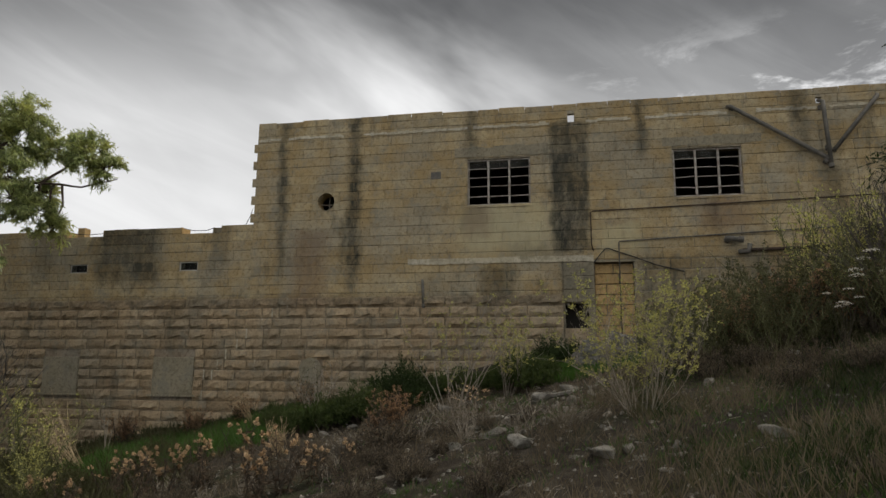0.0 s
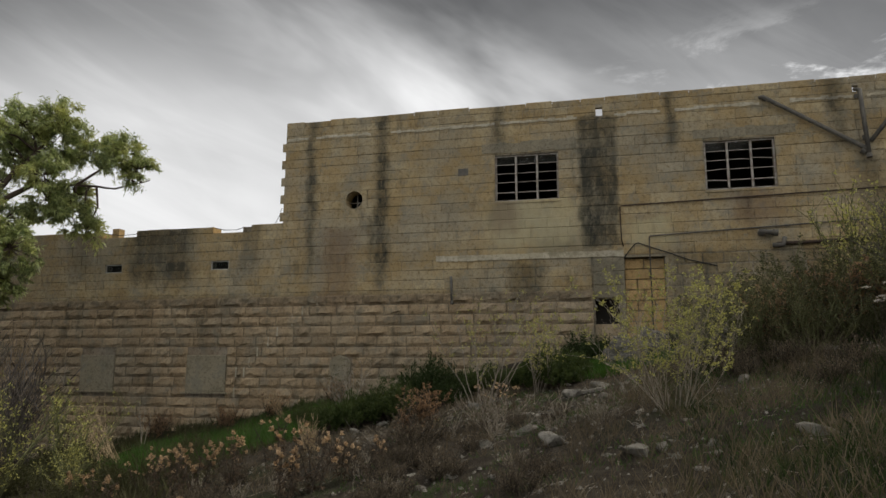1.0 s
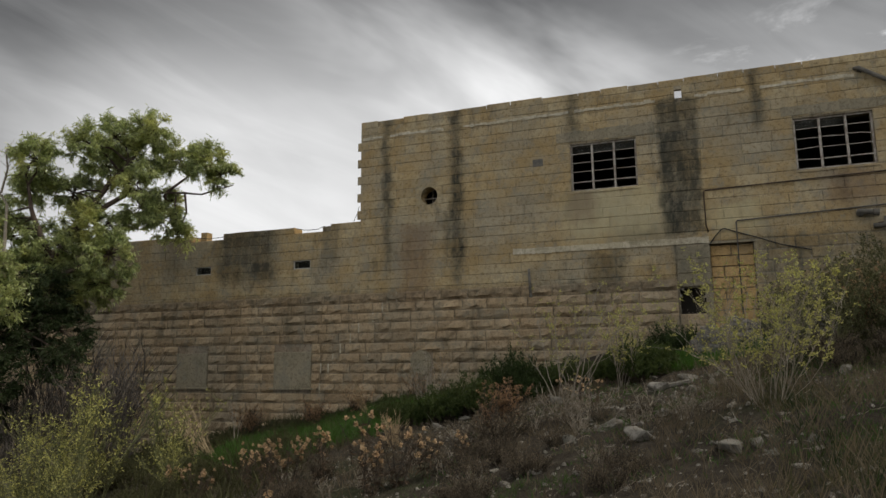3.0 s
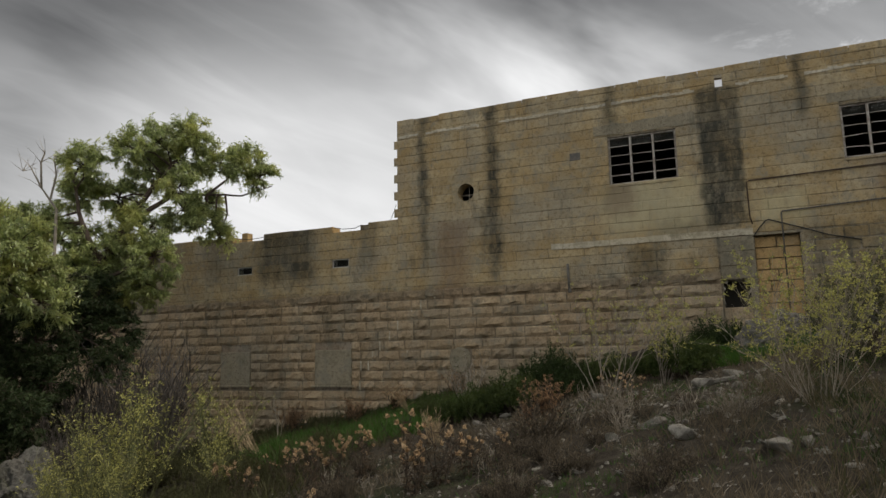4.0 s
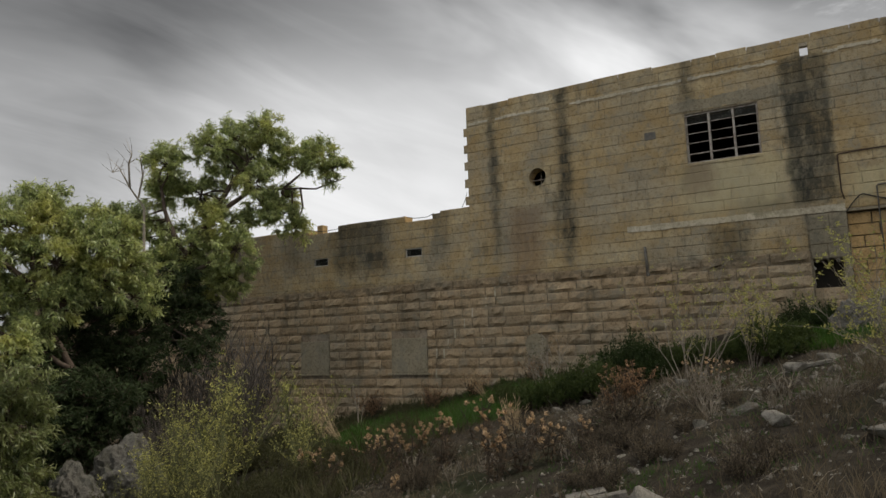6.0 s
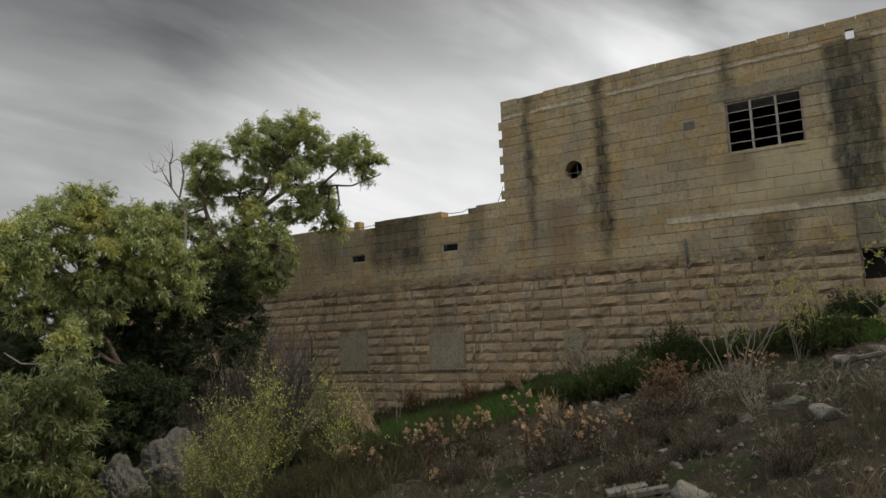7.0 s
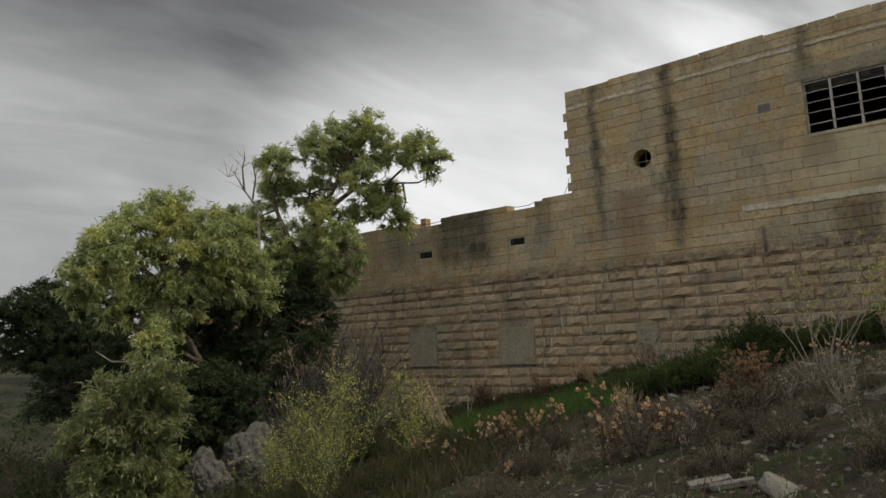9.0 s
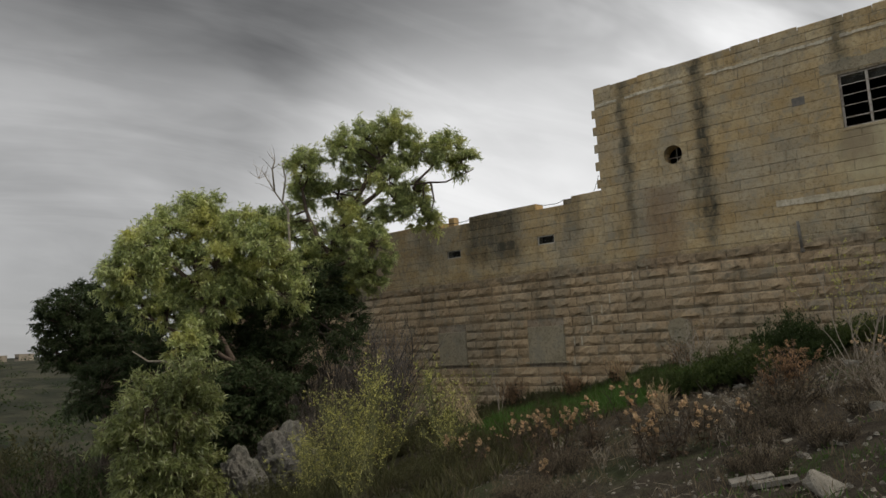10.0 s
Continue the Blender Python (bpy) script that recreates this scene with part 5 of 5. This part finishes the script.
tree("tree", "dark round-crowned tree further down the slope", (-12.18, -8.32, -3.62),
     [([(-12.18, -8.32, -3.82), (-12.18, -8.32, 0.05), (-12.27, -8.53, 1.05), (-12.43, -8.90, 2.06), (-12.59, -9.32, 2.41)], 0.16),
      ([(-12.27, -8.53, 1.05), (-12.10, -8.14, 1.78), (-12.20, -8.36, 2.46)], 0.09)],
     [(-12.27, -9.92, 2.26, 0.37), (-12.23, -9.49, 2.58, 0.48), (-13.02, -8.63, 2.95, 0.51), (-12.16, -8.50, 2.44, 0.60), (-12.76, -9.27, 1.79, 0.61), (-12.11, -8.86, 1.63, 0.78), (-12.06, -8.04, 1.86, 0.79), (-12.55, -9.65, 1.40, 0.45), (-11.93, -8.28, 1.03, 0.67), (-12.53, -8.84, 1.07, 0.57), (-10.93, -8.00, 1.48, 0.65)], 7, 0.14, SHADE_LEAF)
# the gloom under the crowns is painted in through the dark leaf colour
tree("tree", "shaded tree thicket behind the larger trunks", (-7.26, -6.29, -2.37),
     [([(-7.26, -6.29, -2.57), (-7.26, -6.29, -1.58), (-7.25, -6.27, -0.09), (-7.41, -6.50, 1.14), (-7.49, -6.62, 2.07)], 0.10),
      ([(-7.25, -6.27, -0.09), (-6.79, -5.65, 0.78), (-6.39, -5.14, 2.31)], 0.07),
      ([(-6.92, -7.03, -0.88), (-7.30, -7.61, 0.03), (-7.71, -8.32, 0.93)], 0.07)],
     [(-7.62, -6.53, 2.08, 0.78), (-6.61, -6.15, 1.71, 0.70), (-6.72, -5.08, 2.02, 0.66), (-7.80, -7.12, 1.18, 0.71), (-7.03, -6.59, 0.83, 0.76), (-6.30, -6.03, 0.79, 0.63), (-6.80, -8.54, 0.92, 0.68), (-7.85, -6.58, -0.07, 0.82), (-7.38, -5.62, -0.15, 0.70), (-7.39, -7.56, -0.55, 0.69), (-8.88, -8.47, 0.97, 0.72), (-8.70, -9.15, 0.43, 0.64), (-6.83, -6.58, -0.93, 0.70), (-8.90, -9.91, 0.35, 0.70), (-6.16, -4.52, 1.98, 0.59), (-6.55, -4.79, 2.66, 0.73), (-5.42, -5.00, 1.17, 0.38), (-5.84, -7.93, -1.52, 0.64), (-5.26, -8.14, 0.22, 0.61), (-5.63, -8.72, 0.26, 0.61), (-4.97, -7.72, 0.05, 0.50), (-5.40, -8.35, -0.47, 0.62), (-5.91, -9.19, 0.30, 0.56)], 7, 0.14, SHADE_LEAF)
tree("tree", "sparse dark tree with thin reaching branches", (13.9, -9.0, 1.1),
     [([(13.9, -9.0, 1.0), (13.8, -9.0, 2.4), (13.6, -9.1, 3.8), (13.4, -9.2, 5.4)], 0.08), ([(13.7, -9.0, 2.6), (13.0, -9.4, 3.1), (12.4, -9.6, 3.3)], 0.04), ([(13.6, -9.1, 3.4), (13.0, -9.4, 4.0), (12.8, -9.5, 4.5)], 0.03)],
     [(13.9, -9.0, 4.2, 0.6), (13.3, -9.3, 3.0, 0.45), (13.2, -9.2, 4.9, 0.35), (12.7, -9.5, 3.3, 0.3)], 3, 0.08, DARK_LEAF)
dead = thing("dead_tree", "bleached leafless dead branches rising above the crown", "dead tree", "", "", (-7.05, -5.5, -2.23))
lump = Lump()
base = Vector(dead.location)
lump.tube([(0, 0, -0.2), (0.05, 0.05, 3.0), Vector((-7.08, -5.53, 5.10)) - base], [0.07, 0.055, 0.035], 7, False)
for points in ([(-7.08, -5.53, 5.10), (-7.30, -5.83, 5.64), (-7.44, -6.03, 6.10), (-7.55, -6.18, 6.03)],
               [(-7.30, -5.83, 5.64), (-7.33, -5.87, 6.31), (-7.29, -5.81, 6.58)],
               [(-7.17, -5.65, 5.37), (-7.11, -5.58, 6.01), (-7.16, -5.64, 6.48)]):
    line = [Vector(p) - base for p in points]
    lump.tube(line, [0.030, 0.024, 0.016, 0.008][:len(line)], 5, False)
    for p in line[1:]:
        for _ in range(4):
            twig = bend(p, (rnd(-1, 1), rnd(-1, 1), rnd(0.2, 1.4)), rnd(0.25, 0.7), 4, 0.18)
            lump.tube(twig, [0.010, 0.008, 0.006, 0.004, 0.002], 3, False)
part("branch", lump, TWIG, dead)


# ---------------------------------------------------------------- distance
brush = Lump()
for _ in range(520):
    a, r = radians(rnd(58, 84)), 28 * (14 ** rnd(0, 1))
    cx, cy = 9 - r * math.sin(a), -17.6 + r * math.cos(a)
    if cy > -3 and cx > -24:
        continue
    cz, k = ground_z(cx, cy), rnd(0.7, 1.8) * (1 + r / 250)
    for _ in range(34):
        d = Vector((rnd(-1, 1), rnd(-1, 1), rnd(0, 1)))
        w = Vector((rnd(-1, 1), rnd(-1, 1), rnd(-0.2, 1))).normalized()
        brush.leaf((cx + d.x * k, cy + d.y * k, cz + d.z * k * 0.9 * (1.2 - 0.6 * d.xy.length)), w, any_side(w), k * rnd(0.2, 0.45), k * rnd(0.1, 0.2))
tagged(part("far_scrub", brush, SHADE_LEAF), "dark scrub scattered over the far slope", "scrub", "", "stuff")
rng = random.Random(5)
for k in range(26):
    a = radians(rng.uniform(58, 86))
    r = rng.uniform(330, 520)
    x, y = 9 - r * math.sin(a), -17.6 + r * math.cos(a)
    w, h = rng.uniform(5, 9), rng.uniform(3, 4.5)
    house = thing("far_house", "small flat-roofed pale stone house on the far hillside", "house", "houses on the far hillside", "", (x, y, ground_z(x, y) - 0.5))
    house.rotation_euler = (0, 0, rng.uniform(0, 3))
    part("wall", Lump().box(-w / 2, w / 2, -4, 4, 0, h), FAR_WALL, house)
    part("roof", Lump().box(-w / 2 - 0.2, w / 2 + 0.2, -4.2, 4.2, h + 0.01, h + 0.4), FAR_WALL, house)
    for i in (-1, 0, 1):
        part("window", Lump().box(i * w / 3.4 - 0.6, i * w / 3.4 + 0.6, -4.05, -3.96, h * 0.45, h * 0.75), DARK_GAP, house)

# ---------------------------------------------------------------- stone courses, last


def dressed(w, h, seed):
    """A dressed block front, w by h, with worn arrises."""
    g, c = rnd(0.003, 0.009), 0.013
    y = lambda: rnd(-0.005, 0.005)
    a, b = w / 2 - g, h / 2 - g
    out = [(-a, -b), (a, -b), (a, b), (-a, b)]
    j = [(rnd(0.5, 1.6) * c, rnd(0.5, 1.6) * c) for _ in range(4)]
    inn = [(-a + j[0][0], -b + j[0][1]), (a - j[1][0], -b + j[1][1]), (a - j[2][0], b - j[2][1]), (-a + j[3][0], b - j[3][1])]
    v = [(x, 0.03, z) for x, z in out] + [(x, 0.006, z) for x, z in out] + [(x, y(), z) for x, z in inn]
    f = [(8, 9, 10, 11)]
    for k in range(4):
        m = (k + 1) % 4
        f += [(k, m, 4 + m, 4 + k), (4 + k, 4 + m, 8 + m, 8 + k)]
    return v, f


def open_jointed(w, h, seed):
    """A dressed block front between wide raked joints."""
    v, f = dressed(w, h, seed)
    kx, kz = (w - 0.028) / w, (h - 0.026) / h
    return [(x * kx, y, z * kz) for x, y, z in v], f


def rock_faced(w, h, seed):
    """A rock-faced block front: narrow margins, a rough bulging middle."""
    g, gx = rnd(0.005, 0.011), rnd(0.005, 0.011)
    fx = (0.0, 0.06, 0.27, 0.5, 0.73, 0.94, 1.0)
    fz = (0.0, 0.12, 0.36, 0.84, 1.0)
    nx, nz = 6, 4
    deep = rnd(0.75, 1.2)
    v, f = [], []
    for k in range(nz + 1):
        for i in range(nx + 1):
            x, z = (fx[i] - 0.5) * (w - 2 * gx), (fz[k] - 0.5) * (h - 2 * g)
            edge = i in (0, nx) or k in (0, nz)
            y = -0.052
            if not edge:
                y -= deep * ((0, 0.014, 0.056, 0.034)[k] + 0.030 * noise.noise((x * 5 + seed * 3.7, z * 7, seed)) + (0, 0.012, 0.026, 0.018)[k] * rnd(-1, 1)) * (1.0 if 1 < i < nx - 1 else 0.55)
                y = min(y, -0.056)
                if 1 < i < nx - 1:
                    x += rnd(-0.03, 0.03)
                z += rnd(-0.045, 0.030) if k == 2 else rnd(-0.014, 0.012)
            v.append((x, y, z))
    for k in range(nz):
        for i in range(nx):
            a = k * (nx + 1) + i
            f.append((a, a + 1, a + nx + 2, a + nx + 1))
    return v, f


def lay(parent, x0, x1, courses, holes, shape, mat, chosen, name, short, long, teeth=False, lift=0.0):
    """Courses of blocks along a wall face; the chosen ones are objects of their own, the rest one mesh."""
    cache, rest, singles = {}, Lump(), 0
    for n, (z0, z1) in enumerate(courses):
        gaps = sorted((max(h[0], x0), min(h[1], x1)) for h in holes if h[2] < z1 - 0.04 and h[3] > z0 + 0.04 and h[1] > x0 and h[0] < x1)
        runs, start = [], x0 - (0.11 if teeth and n % 2 and 8 < n < 18 else 0.0)
        for a, b in gaps:
            if a > start + 0.05:
                runs.append((start, a))
            start = max(start, b)
        if x1 > start + 0.05:
            runs.append((start, x1))
        for a, b in runs:
            x = a
            first = True
            while x < b - 0.01:
                w = rnd(short, long) * (rnd(0.4, 0.9) if first else 1.0)
                if b - (x + w) < short * 0.5:
                    w = b - x
                first = False
                h = z1 - z0 + (rnd(-0.035, 0.014) if z1 in (TOP, 5.145) else 0.0)
                key = (round(w, 1), round(h, 2), random.randint(0, 3))
                if key not in cache:
                    v, f = shape(key[0] if key[0] > 0 else 0.05, key[1], len(cache))
                    me = bpy.data.meshes.new("stone_block")
                    me.from_pydata(v, [], f)
                    me.materials.append(mat)
                    cache[key] = (me, v, f)
                me, v, f = cache[key]
                sx, sz = w / max(key[0], 0.05), h / key[1]
                at = Vector((x + w / 2, rnd(-0.005, 0.004) + lift, z0 + h / 2))
                tilt = rnd(-0.25, 0.25)
                if singles < 300 and chosen(at.x, at.z):
                    ob = new("stone_block", me)
                    ob.parent = parent
                    ob.matrix_basis = pose(at.x, at.y, at.z, 0, tilt, 0) @ Matrix.Diagonal((sx, 1, sz, 1))
                    singles += 1
                else:
                    rest.add([(at.x + p[0] * sx, at.y + p[1], at.z + p[2] * sz) for p in v], f)
                x += w
    if rest.v:
        ob = part(name, rest, mat, parent)
        ob["kind"] = "stuff"


low_rows = [(BASE + 0.244 * k, BASE + 0.244 * (k + 1)) for k in range(4)] + [(3.861, 4.12)] + [(4.12 + 0.275 * k, 4.12 + 0.275 * (k + 1)) for k in range(3)] + [(4.945, 5.145)]
plain_courses = [(BASE + COURSE * k, BASE + COURSE * (k + 1)) for k in range(17)] + [(BASE + COURSE * 17, 7.52)] + [(7.52, 7.715), (7.715, 7.935), (7.935, TOP)]
lay(upper, 0.0, RIGHT, plain_courses, [h for h in HOLES if h[1] > 0] + [(8.6, 9.4, 2.0, 3.86), (10.38, RIGHT, 2.0, 3.9)], dressed, LIME,
    lambda x, z: 3.6 < x < 12.6, "stone_courses", 0.55, 1.05, True)
low_courses = [(3.9 - 0.265 * (k + 1), 3.9 - 0.265 * k) for k in range(11)]
lay(upper, 10.38, RIGHT, low_courses, [], open_jointed, LIME, lambda x, z: False, "stone_courses", 0.32, 0.62)
lay(upper, 8.63, 9.40, [(2.84, 3.16), (3.16, 3.5), (3.5, 3.85)], [], dressed, CEMENT, lambda x, z: False, "jamb_courses", 0.6, 0.9, False, -0.012)
lay(upper, 8.63, 9.26, [(1.06 + 0.28 * k, 1.34 + 0.28 * k) for k in range(4)], [], dressed, RUSTIC, lambda x, z: False, "jamb_courses", 0.3, 0.5, False, -0.01)
lay(lower, LEFT, 0.0, low_rows, [h for h in HOLES if h[1] <= 0], dressed, LIME,
    lambda x, z: x > -18, "stone_courses", 0.5, 1.0)
rustic_courses = [(RUSTIC_TOP - RUSTIC_COURSE * (k + 1), RUSTIC_TOP - RUSTIC_COURSE * k) for k in range(21)]
lay(plinth, LEFT, 8.62, rustic_courses, [(a, b, c - 0.04, d) for a, b, c, d in PANELS] + [(1.66, 2.24, 0.45, 1.38)], rock_faced, RUSTIC,
    lambda x, z: -3.2 < x < 8.0 and z > 0.1, "stone_courses", 0.48, 0.85)

# a repaired crack that steps down through the plinth
for x, k in ((1.19, 0), (0.76, 1), (0.47, 2), (0.03, 3), (-0.23, 4), (-0.55, 5), (-0.78, 6), (0.32, 6), (-1.17, 7), (-0.93, 7), (-1.20, 9)):
    z = RUSTIC_TOP - RUSTIC_COURSE * (k + 0.5)
    joint = Lump().box(x - 0.016, x + 0.014, -0.092, -0.03, z - 0.13, z + 0.13)
    part("mortar_joint", joint, LEDGE, plinth, "pale lime mortar joint")
